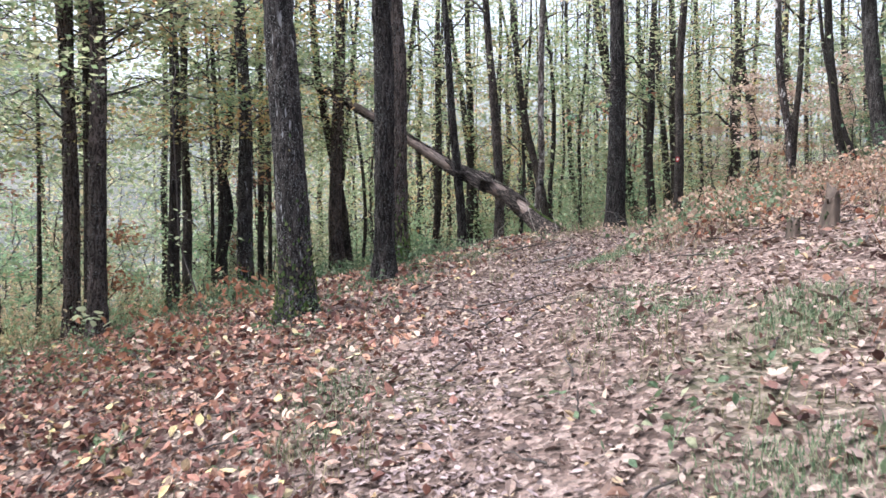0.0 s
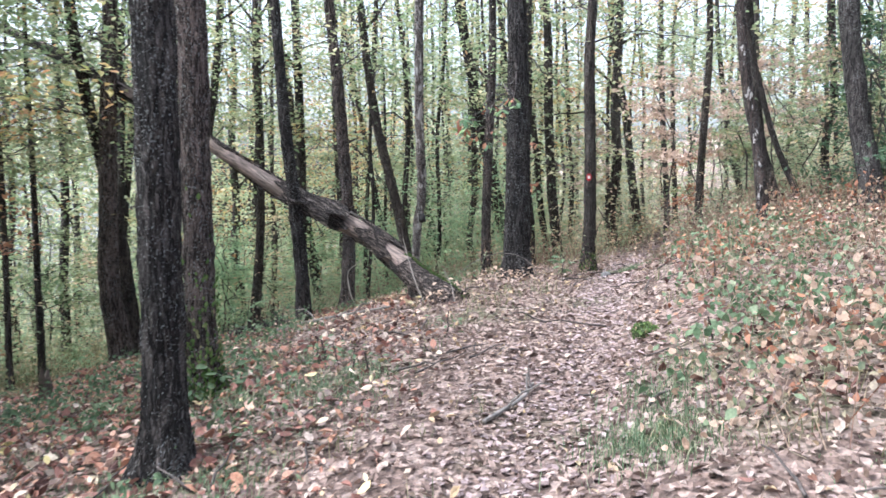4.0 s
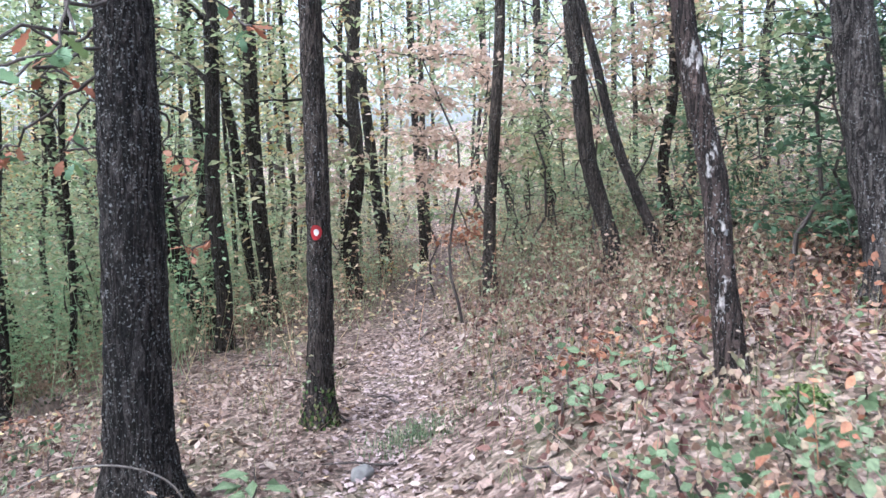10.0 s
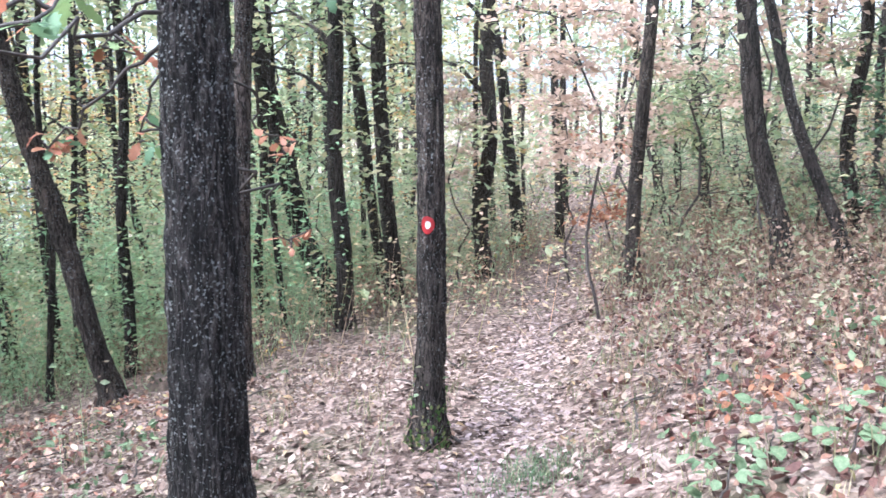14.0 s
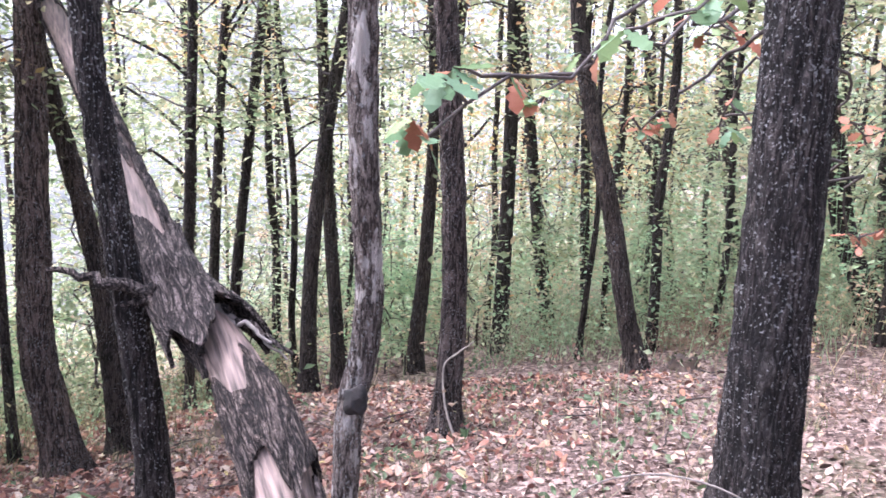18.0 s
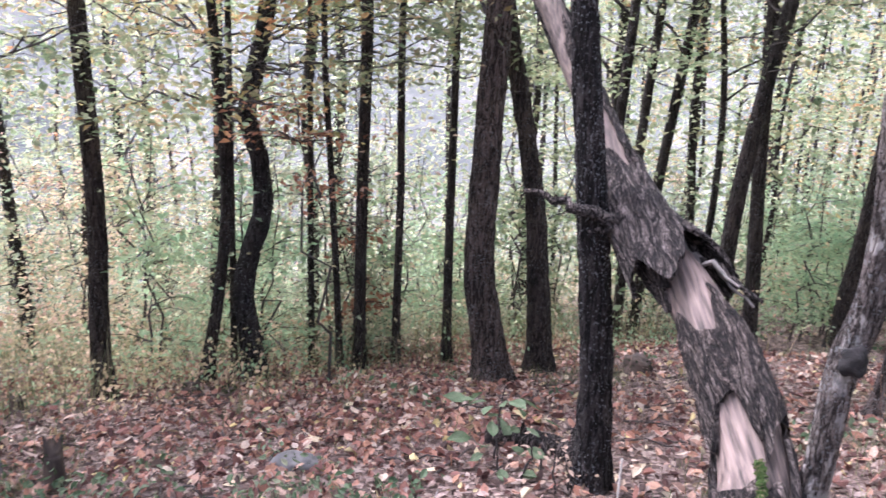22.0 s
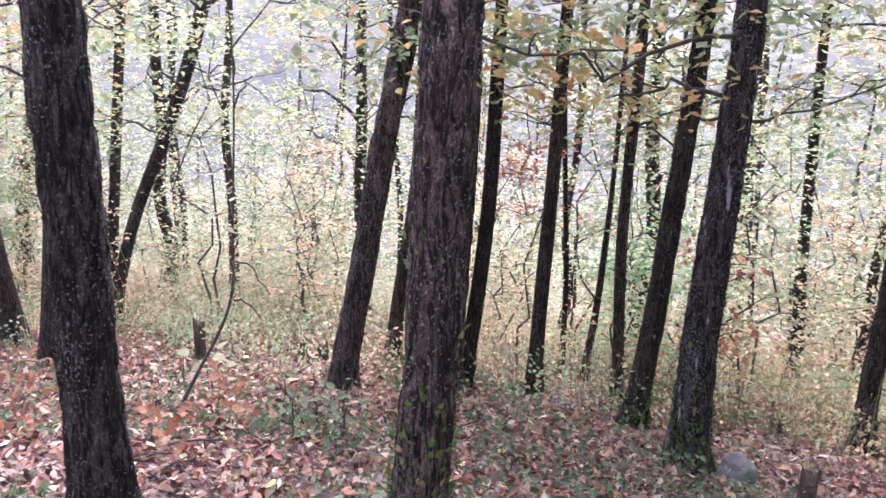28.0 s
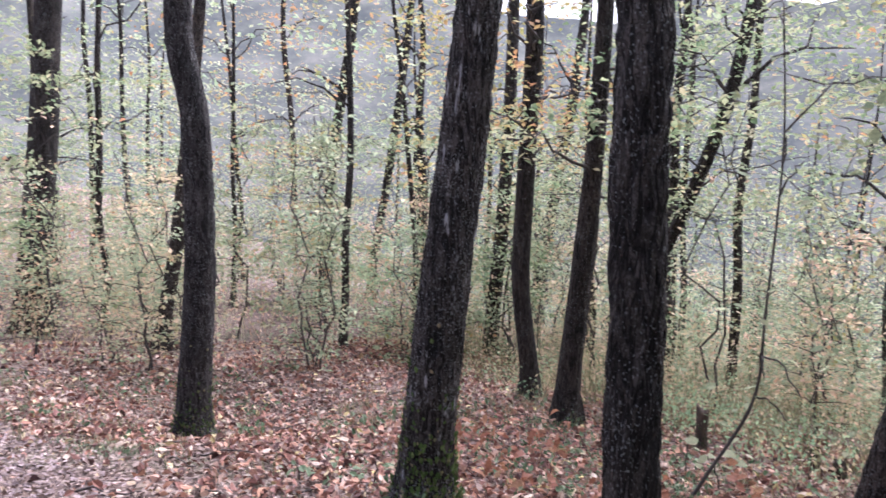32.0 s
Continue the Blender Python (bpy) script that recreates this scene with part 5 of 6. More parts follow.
placed = 0
while placed < 30:
    x, y = gen.uniform(-8.5, 0.5), gen.uniform(14.0, 23)
    if not free(x, y, 0.45) or (x > -4.5 and y < 16):
        continue
    copy_thing(SAPS[int(gen.choice([0, 1, 4, 5]))], pose(x, y, gz(x, y) - 0.02, 0, 0, gen.uniform(0, 360)))
    placed += 1
placed = 0
while placed < 75:
    x, y = gen.uniform(-15, -5.8), gen.uniform(-14, 13)
    if not free(x, y, 0.4) or (x > -6.6 and y > -2):
        continue
    i = int(gen.choice([0, 1, 3, 4, 5, 7], p=[0.15, 0.1, 0.12, 0.13, 0.1, 0.4]))
    m = pose(x, y, gz(x, y) - 0.02, 0, 0, gen.uniform(0, 360))
    if i not in first:
        SAPS[i].matrix_basis = m
        first.add(i)
        placed += 1
        continue
    copy_thing(SAPS[i], pose(x, y, gz(x, y) - 0.02, 0, 0, gen.uniform(0, 360)))
    placed += 1


# ---- leaf litter ----
def litter(name, label, mat, count, area, gen, size, outline, faces, keep, lift=(0.004, 0.03), tilt=0.45, curl=0.25):
    x, y = gen.uniform(area[0], area[1], count), gen.uniform(area[2], area[3], count)
    ok = keep(x, y, gen)
    x, y = x[ok], y[ok]
    k = len(x)
    p = np.stack([x, y, ground(x, y) + gen.uniform(lift[0], lift[1], k)], 1)
    v, f = scatter(outline, faces, p, size[0] + (size[1] - size[0]) * gen.uniform(0, 1, k) ** 1.6, gen.uniform(0, 6.28, k), gen.normal(0, tilt, k), gen.normal(0, tilt, k), gen, curl)
    return tagged(new(name, mesh_of(name, v, f, mat, False)), label, "leaves", kind="stuff")


def off_path(x, y):
    return np.abs(x - path_x(y))


gen = np.random.default_rng(90)
litter("fallen_leaves", "thick layer of brown and beige fallen oak leaves", LITTER, 24000, (-6, 4.5, -4.5, 12.5), gen, (0.04, 0.09), HEX, HEX_FACES, lambda x, y, g: ((off_path(x, y) > 0.28) | (g.random(len(x)) < np.where(y > 6, 0.12, 0.4))) & ((x < path_x(y) + 0.5) | (y < 4) | (g.random(len(x)) < 0.12)))
litter("small_leaves", "small brown leaves lying between the larger ones", LITTER, 70000, (-6.5, 5, -4.6, 13), gen, (0.025, 0.055), CHIP, CHIP_FACES, lambda x, y, g: ((off_path(x, y) > 0.25) | (y < 6) | (g.random(len(x)) < 0.2)) & ((x < path_x(y) + 0.5) | (y < 4) | (g.random(len(x)) < 0.12)), (0.002, 0.03), 0.5, 0.4)
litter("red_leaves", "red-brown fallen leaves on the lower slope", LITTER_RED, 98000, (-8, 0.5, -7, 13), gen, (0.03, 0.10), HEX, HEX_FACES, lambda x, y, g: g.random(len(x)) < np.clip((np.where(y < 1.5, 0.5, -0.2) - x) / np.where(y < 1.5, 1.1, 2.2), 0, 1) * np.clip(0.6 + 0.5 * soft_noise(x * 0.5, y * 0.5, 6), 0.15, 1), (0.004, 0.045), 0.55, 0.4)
litter("trail_leaves", "pale trodden leaves covering the trail", LITTER_PATH, 120000, (-1.2, 5.5, -4.6, 19), gen, (0.025, 0.065), HEX, HEX_FACES, lambda x, y, g: g.random(len(x)) < np.exp(-(off_path(x, y) / np.where(y > 6.5, 0.27, 0.38)) ** 2) * 0.95 + 0.03, (0.002, 0.015), 0.22, 0.2)
litter("distant_leaves", "fallen leaves farther off among the trees", LITTER, 28000, (-16, 13, -14, 26), gen, (0.07, 0.12), CHIP, CHIP_FACES, lambda x, y, g: (x < -5.5) | (x > 4) | (y > 12) | (y < -4))

litter("bank_leaves", "brown fallen leaves, darkened for shade under the shrubs of the bank", LITTER_BANK, 30000, (0.9, 6.5, -3.5, 14), gen, (0.035, 0.09), HEX, HEX_FACES, lambda x, y, g: g.random(len(x)) < np.clip((x - path_x(y) - 0.45) / 0.5, 0, 1) * np.where(y > 7.8, 1.0, np.where(y > 3, 0.5, 0.08)), (0.004, 0.05), 0.55, 0.4)


def loose_twigs(gen, count):
    x, y, a = gen.uniform(-6, 5, count), gen.uniform(-4.5, 13, count), gen.uniform(0, 3.14, count)
    size = gen.uniform(0.08, 0.5, count)
    pieces = []
    for i in range(count):
        d = np.array([math.cos(a[i]), math.sin(a[i])]) * size[i] / 2
        p, q = (x[i] - d[0], y[i] - d[1]), (x[i] + d[0], y[i] + d[1])
        skin, _ = branch_skin(gen, (*p, gz(*p) + 0.015), (*q, gz(*q) + gen.uniform(0.015, 0.06)), gen.uniform(0.003, 0.007), 4, 0.03, 5)
        pieces.append(skin)
    v, f = joined(pieces)
    tagged(new("loose_twigs", mesh_of("loose_twigs", v, f, TWIG)), "thin dead twigs scattered over the leaves", "twigs", kind="stuff")


loose_twigs(gen, 500)


# ---- low plants ----
def low_plants(name, label, mat, spots, gen, per, size, high, outline, faces, wide, layers=0):
    """Short stems with a few leaves each."""
    n = len(spots)
    cx, cy = np.repeat(spots[:, 0], per), np.repeat(spots[:, 1], per)
    k = n * per
    x, y = cx + gen.normal(0, wide, k), cy + gen.normal(0, wide, k)
    h = np.repeat(gen.uniform(high[0], high[1], n), per) * gen.uniform(0.35, 1.0, k)
    slant = 0.75
    if layers:
        slant = 0.35
        level = gen.integers(0, layers, k)
        h = np.repeat(gen.uniform(high[0], high[1], n), per) * (0.35 + 0.65 * (level + 0.5) / layers) + gen.normal(0, 0.025, k)
        turn = np.repeat(gen.uniform(0, 6.28, n), per) + level * 2.4
        x, y = x + np.cos(turn) * wide * 1.2, y + np.sin(turn) * wide * 1.2
    p = np.stack([x, y, ground(x, y) + h], 1)
    v, f = scatter(outline, faces, p, gen.uniform(size[0], size[1], k), gen.uniform(0, 6.28, k), gen.normal(0.1, slant, k), gen.normal(0, slant, k), gen, 0.3)
    m = len(spots)
    base = np.stack([spots[:, 0], spots[:, 1], ground(spots[:, 0], spots[:, 1])], 1)
    tip = p.reshape(n, per, 3)[:, 0]
    side = np.array([0.003, 0.0, 0.0])
    quad = np.stack([base - side, base + side, tip + side * 0.5, tip - side * 0.5], 1).reshape(-1, 3)
    f = f + (np.arange(m)[:, None] * 4 + np.arange(4)[None] + len(v)).tolist()
    return tagged(new(name, mesh_of(name, np.vstack([v, quad]), f, mat, False)), label, "plants", kind="stuff")


def spots_in(gen, count, area, chance):
    x, y = gen.uniform(area[0], area[1], count), gen.uniform(area[2], area[3], count)
    ok = gen.random(count) < chance(x, y)
    return np.stack([x[ok], y[ok]], 1)


bank = lambda x, y: np.clip((x - path_x(y) - np.where(y > 7.5, 0.38, 0.55)) / 0.45, 0, 1) * np.clip((y - 1.8) / 2.6, 0.03, 1)
patchy = lambda x, y, s: np.clip(0.5 + 0.9 * soft_noise(x * 0.9, y * 0.9, s), 0.05, 1)
low_plants("bank_twigs", "thin bare stems and withered small leaves on the bank", DRY, spots_in(gen, 1300, (0.6, 6.5, 2, 14), bank), gen, 4, (0.02, 0.04), (0.12, 0.45), CHIP, CHIP_FACES, 0.06)
sp = spots_in(gen, 2600, (0.3, 6.0, -3, 12), lambda x, y: bank(x, y) * patchy(x, y, 12) ** 1.3 * np.where(y > 7.7, 0.25, 1))
low_plants("bank_shrubs", "low shrubs with large yellow and beige leaves on the bank", LOW_MIXED, sp, gen, 15, (0.018, 0.056), (0.08, 0.46), LOBE, LOBE_FACES, 0.15)
sp = spots_in(gen, 1500, (0.3, 6.0, -3, 10), lambda x, y: bank(x, y) * patchy(x, y, 13) ** 1.6 * np.where(y > 6.9, 0.12, 1))
low_plants("pale_shrubs", "low shrubs with whitish withered leaves on the bank", LEAF_PALE, sp, gen, 11, (0.022, 0.056), (0.12, 0.46), BROAD, BROAD_FACES, 0.14)
ivy = lambda x, y: np.exp(-(((x - 2.35) / 0.75) ** 2 + ((y - 6.9) / 0.9) ** 2)) + 0.8 * np.exp(-(((x - 1.9) / 0.6) ** 2 + ((y - 4.4) / 0.9) ** 2)) + 0.10 * patchy(x, y, 14) ** 2
sp = spots_in(gen, 3000, (0.6, 6.0, -3.5, 12), lambda x, y: np.clip((x - path_x(y) - 0.5) / 0.3, 0, 1) * ivy(x, y))
low_plants("bank_ivy", "low green bramble and ivy leaves on the bank", LOW_GREEN, sp, gen, 13, (0.03, 0.07), (0.06, 0.36), LOBE, LOBE_FACES, 0.13)
sp = spots_in(gen, 1900, (0.6, 6.0, -3.5, 9.5), lambda x, y: bank(x, y) * np.clip(1.2 * patchy(x, y, 31) - 0.5, 0, 1) * np.where(y > 7.7, 0.4, 1))
low_plants("bank_red_shrubs", "low shrubs with orange-red leaves on the bank", LEAF_ORANGE, sp, gen, 11, (0.025, 0.066), (0.08, 0.46), LOBE, LOBE_FACES, 0.14)
sp = spots_in(gen, 7000, (-3.5, 7, 9, 20), lambda x, y: np.clip((off_path(x, y) - 0.35) / 0.4, 0, 1) * patchy(x, y, 33) * np.where((x < path_x(y)) & (y < 14), 0.12, 1))
low_plants("trail_undergrowth", "thin brushy undergrowth beside the trail ahead", LOW_MIXED, sp, gen, 9, (0.025, 0.055), (0.1, 0.62), CHIP, CHIP_FACES, 0.13)
sp = spots_in(gen, 5000, (-4, 7, 10, 21), lambda x, y: np.clip((off_path(x, y) - 0.4) / 0.4, 0, 1) * patchy(x, y, 35) * np.where(x < path_x(y), np.where(y < 14, 0.05, 1), np.where(y < 13, 0.25, 1)))
low_plants("green_undergrowth", "low grey-green leafy undergrowth between the trees", LEAF_BUSH, sp, gen, 9, (0.03, 0.06), (0.1, 0.8), CHIP, CHIP_FACES, 0.14)
sp = spots_in(gen, 2200, (-9, 0.3, -4.5, 16), lambda x, y: np.clip(patchy(x, y, 17) - 0.45, 0, 1) * np.clip((path_x(y) - x - 0.5) / 0.5, 0, 1))
low_plants("slope_seedlings", "small green seedlings among the fallen leaves", LOW_GREEN, sp, gen, 7, (0.035, 0.075), (0.04, 0.24), OVAL, OVAL_FACES, 0.08)
sp = spots_in(gen, 4600, (-18, 9, -9, 20), lambda x, y: np.where((x < -6.4) | (y > 12.5) | (x > 4.5) | (y < -4.5), 1.0, 0) * np.where((x < 0) & (y > 7), 0.45, 1.0) * patchy(x, y, 19))
low_plants("edge_thicket", "beige and yellow thicket along the wood edge", LEAF_MIX, sp, gen, 16, (0.04, 0.075), (0.3, 1.5), CHIP, CHIP_FACES, 0.17, 3)
sp = spots_in(gen, 7000, (-45, 30, -32, 46), lambda x, y: np.where((x < -12) | (y > 17) | (x > 8) | (y < -8), 1.0, 0) * np.clip((off_path(x, y) - 0.8) / 0.5, 0, 1) * patchy(x, y, 37))
sp = np.vstack([sp, spots_in(gen, 3800, (-16, 16, 15, 38), lambda x, y: np.clip((off_path(x, y) - 0.7) / 0.5, 0, 1))])
low_plants("distant_thicket", "yellow-green thicket far back between the trees", LEAF_BUSH, sp, gen, 16, (0.08, 0.16), (0.4, 3.2), TRI, TRI_FACES, 0.32, 3)
sp = spots_in(gen, 2500, (-62, -13, -45, 50), lambda x, y: np.clip((-x - 13) / 4, 0.2, 1) * patchy(x * 0.3, y * 0.3, 47))
low_plants("hillside_wood", "grey-green young wood down the slope", LEAF_BUSH, sp, gen, 15, (0.16, 0.34), (1.0, 5.5), TRI, TRI_FACES, 0.5, 4)
for name, label, mat, count, seed in (("slope_thicket", "airy pale yellow-green thicket below the wood edge", LEAF_BUSH, 3300, 39), ("autumn_thicket", "beige and orange autumn thicket below the wood edge", LEAF_MIX, 2500, 41)):
    sp = spots_in(gen, count, (-20, -5.6, -11, 15), lambda x, y: np.clip((-x - 5.8) / 1.5, 0, 1) * patchy(x, y, seed))
    low_plants(name, label, mat, sp, gen, 27, (0.045, 0.09), (0.4, 3.7), CHIP, CHIP_FACES, 0.26, 4)
for name, label, mat, count in (("clearing_thicket", "pale yellow-green thicket behind the clearing", LEAF_BUSH, 1100), ("beige_thicket", "beige autumn thicket behind the clearing", LEAF_MIX, 600)):
    sp = spots_in(gen, count, (-9, 6, -15, -5.6), lambda x, y: np.clip((-y - 5.6) / 1.5, 0, 1) * patchy(x, y, 63) * np.clip((off_path(x, y) - 0.6) / 0.5, 0, 1))
    low_plants(name, label, mat, sp, gen, 40, (0.05, 0.10), (0.5, 3.6), CHIP, CHIP_FACES, 0.30, 4)
sp = spots_in(gen, 1100, (-4.6, -0.7, -0.5, 7.2), lambda x, y: np.where(y < 2.4, 0.3, 1.0) * np.clip((-x - 0.7) / 0.5, 0, 1) * np.clip(patchy(x, y, 61) * 1.3 - 0.25, 0, 1))
low_plants("trail_herbs", "low grey-green herbs and seedlings below the trail", LOW_GREEN, sp, gen, 10, (0.02, 0.055), (0.04, 0.28), OVAL, OVAL_FACES, 0.09)
sp = spots_in(gen, 1000, (-9, 1.2, 13.6, 22), lambda x, y: np.clip((off_path(x, y) - 0.8) / 0.5, 0, 1) * patchy(x, y, 65))
low_plants("green_thicket", "fresh green thicket between dark trunks", LEAF_GREEN, sp, gen, 24, (0.05, 0.09), (0.4, 3.3), CHIP, CHIP_FACES, 0.24, 4)
sp = spots_in(gen, 150, (-4.5, -1.2, -1.5, 4.0), lambda x, y: np.exp(-(((x + 2.8) / 0.7) ** 2 + ((y - 1.7) / 1.2) ** 2)))
low_plants("orange_seedlings", "orange-leaved seedlings near a mossy oak", LEAF_ORANGE, sp, gen, 8, (0.06, 0.12), (0.10, 0.50), OAK, OAK_FACES, 0.10)


def grass(name, label, spots, gen, per, tall, wide, mat=None):
    n = len(spots)
    k = n * per
    x, y = np.repeat(spots[:, 0], per) + gen.normal(0, wide, k), np.repeat(spots[:, 1], per) + gen.normal(0, wide, k)
    b = np.stack([x, y, ground(x, y) - 0.01], 1)
    h = np.repeat(gen.uniform(tall[0], tall[1], n), per) * gen.uniform(0.5, 1.1, k)
    a = gen.uniform(0, 6.28, k)
    lean = gen.uniform(0.15, 0.9, k) * h
    sidev = np.stack([-np.sin(a), np.cos(a), 0 * a], 1) * 0.0025
    mid = b + np.stack([np.cos(a) * lean * 0.4, np.sin(a) * lean * 0.4, h * 0.65], 1)
    tip = b + np.stack([np.cos(a) * lean, np.sin(a) * lean, h * 0.9], 1)
    v = np.stack([b - sidev, b + sidev, mid + sidev * 0.8, mid - sidev * 0.8, tip], 1).reshape(-1, 3)
    i = np.arange(k)[:, None] * 5
    f = (i + np.array([[0, 1, 2, 3]])).tolist() + (i + np.array([[3, 2, 4]])).tolist()
    return tagged(new(name, mesh_of(name, v, f, mat or GRASS, False)), label, "grass", kind="stuff")


sp = spots_in(gen, 2600, (-4, 4, -4.5, 12), lambda x, y: np.clip(patchy(x, y, 23) - 0.25, 0, 1) * np.clip((off_path(x, y) - 0.3) / 0.3, 0, 1))
sp = np.vstack([sp, spots_in(gen, 1300, (-2, 6, 8, 18), lambda x, y: np.clip((off_path(x, y) - 0.3) / 0.4, 0, 1) * np.where(x < path_x(y), 0.3, 1))])
sp = np.vstack([sp, spots_in(gen, 1400, (-7, -3.2, -2, 13), lambda x, y: np.clip((-x - 3.2) / 1.8, 0, 1) * patchy(x, y, 51))])
grass("grass_tufts", "thin dry grass tufts between the leaves", sp, gen, 12, (0.06, 0.20), 0.05)
sp = np.array([(0.85, 3.0), (0.78, 3.12), (0.95, 3.15), (0.7, 2.95), (1.12, 0.93), (1.05, 1.2), (1.1, 0.46), (1.3, 0.6), (1.76, -1.68), (1.9, -1.6), (1.65, -1.8), (1.7, 2.07), (1.52, 0.64), (-0.98, 4.28), (-1.1, 4.4),
               (-0.8, 4.5), (-1.74, 3.0), (-2.3, 3.5), (-2.6, 3.8), (2.14, 0.3), (2.0, -0.1), (-0.4, -0.8), (-0.55, -0.3), (-1.18, 5.17), (-1.3, 5.0), (0.95, 3.6), (1.1, 3.9), (-1.0, 3.6), (-1.3, 3.9), (-1.5, 4.2), (-2.0, 4.0), (-2.1, 3.2), (-1.2, 3.1), (-0.8, 4.1), (1.62, 2.38), (1.74, 9.56), (1.82, 9.62)])
grass("green_grass_clump", "dense green grass clump beside the trail", sp, gen, 420, (0.03, 0.10), 0.15, GRASS_GREEN)
sp = spots_in(gen, 3000, (-12, -5, -6, 14), lambda x, y: np.where(x < -5.6 - 0.4 * np.sin(y), 1.0, 0.0))
grass("dry_stems", "dry straw-coloured stems along the lower edge of the slope", sp, gen, 5, (0.25, 0.9), 0.12)
sp = spots_in(gen, 4200, (-11, -4.6, -7, 14), lambda x, y: np.clip((-x - 4.8) / 1.6, 0, 1) * patchy(x, y, 43))
low_plants("edge_seedlings", "low beige and yellow plants along the wood edge", LEAF_MIX, sp, gen, 12, (0.03, 0.06), (0.08, 0.65), CHIP, CHIP_FACES, 0.15)
sp = spots_in(gen, 2600, (-11, -4.2, -7, 14), lambda x, y: np.clip((-x - 4.4) / 1.6, 0, 1) * patchy(x, y, 45))
low_plants("edge_weeds", "low pale green weeds along the wood edge", LEAF_GREEN, sp, gen, 12, (0.03, 0.06), (0.06, 0.55), CHIP, CHIP_FACES, 0.15)


# ---- single bushes and plants ----
SHRUB = sapling(310, 2.9, 2600, LEAF_SHADE, 0.075, "dense green shrub on the upper bank", 1.1, 4, 0.03)
for i, (x, y, turn) in enumerate(((4.9, 9.7, 10), (5.4, 8.3, 80), (5.2, 7.2, 150), (6.3, 10.6, 220), (6.6, 9.0, 300), (4.6, 6.3, 40), (6.2, 7.4, 190), (7.4, 11.6, 250), (5.8, 12.4, 15))):
    m = pose(x, y, gz(x, y) - 0.02, 0, 0, turn)
    if i:
        copy_thing(SHRUB, m)
    else:
        SHRUB.matrix_basis = m
PALE = sapling(311, 3.2, 750, LEAF_BLUSH, 0.08, "young tree with pale beige withered leaves", 0.9, 1, 0.45)
for i, (x, y, turn) in enumerate(((3.5, 13.6, 0), (2.9, 12.3, 120), (5.4, 13.5, 200), (3.4, 15.2, 60), (4.4, 15.6, 300), (2.2, 16.4, 30), (4.7, 13.0, 90))):
    m = pose(x, y, gz(x, y) - 0.02, 0, 0, turn)
    if i:
        copy_thing(PALE, m)
    else:
        PALE.matrix_basis = m
FIERY = sapling(312, 1.9, 300, LEAF_ORANGE, 0.085, "young tree with orange leaves", 0.6, 1, 0.4)
AMBER = sapling(313, 3.2, 300, LEAF_ORANGE, 0.07, "tall young tree with orange leaves in its upper half", 0.95, 1, 0.6)
AMBER.matrix_basis = pose(-5.55, 8.3, gz(-5.55, 8.3) - 0.02)
copy_thing(AMBER, pose(-7.2, 3.4, gz(-7.2, 3.4) - 0.02, 0, 0, 140))
FIERY.matrix_basis = pose(3.7, 14.6, gz(3.7, 14.6) - 0.02)
copy_thing(FIERY, pose(-6.9, 9.3, gz(-6.9, 9.3) - 0.02, 0, 0, 90))
copy_thing(FIERY, pose(-6.6, 5.2, gz(-6.6, 5.2) - 0.02, 0, 0, 200))


def leaf_sheet(outline, faces, curl, mat):
    v = outline.copy()
    v[:, 2] += curl * (v[:, 1] - 0.4) ** 2
    return mesh_of("leaf", v, faces, mat, False)


def plant(x, y, tall, leaves, size, outline, faces, mat, label, seed, spread_r):
    """A small plant whose leaves can be told apart."""
    gen = np.random.default_rng(seed)
    ob = thing("seedling", x, y, gz(x, y), label, "plant", "small plants")
    sheets = [leaf_sheet(outline, faces, k, mat) for k in (-0.25, 0.1)]
    (v, f), line = branch_skin(gen, (0, 0, -0.02), (gen.normal(0, 0.05), gen.normal(0, 0.05), tall), 0.004, 5, 0.0, 9)
    part("stem", mesh_of("stem", v, f, TWIG), ob)
    for i in range(leaves):
        q = gen.uniform(0.3, 1.0)
        o = line[int(q * 8)]
        a = i * 2.4 + gen.normal(0, 0.3)
        reach = spread_r * gen.uniform(0.15, 0.7)
        m = Matrix.Translation((o[0] + math.cos(a) * reach, o[1] + math.sin(a) * reach, o[2] + gen.uniform(-0.02, 0.06))) @ pose(0, 0, 0, gen.uniform(-45, 25), gen.uniform(-35, 35), math.degrees(a) - 90) @ Matrix.Scale(size * gen.uniform(0.7, 1.2), 4)
        part("leaf", sheets[i % 2], ob, at=m)
    return ob


plant(-2.64, 7.98, 0.42, 16, 0.13, OVAL, OVAL_FACES, LOW_GREEN, "pale green seedling with broad leaves by a fallen log", 1, 0.34)
plant(-2.43, 7.86, 0.20, 9, 0.11, OVAL, OVAL_FACES, LOW_GREEN, "low pale green seedling in red leaves", 2, 0.24)
for k in range(6):
    plant(-3.35 + 0.22 * math.cos(k), 3.16 + 0.25 * math.sin(k * 1.3), 0.24 + 0.03 * k, 16, 0.075, OVAL, OVAL_FACES, LOW_GREEN, "grey-green bushy plant in fallen leaves", 10 + k, 0.22)
plant(0.98, -0.91, 0.12, 14, 0.055, LOBE, LOBE_FACES, LOW_GREEN, "green broad-leaved weed beside the trail", 20, 0.20)
for k in range(5):
    plant(2.15 + 0.16 * k, 8.45 + 0.12 * (k % 3), 0.20, 14, 0.06, BROAD, BROAD_FACES, LOW_GREEN, "green ivy-like plant on the bank", 30 + k, 0.2)
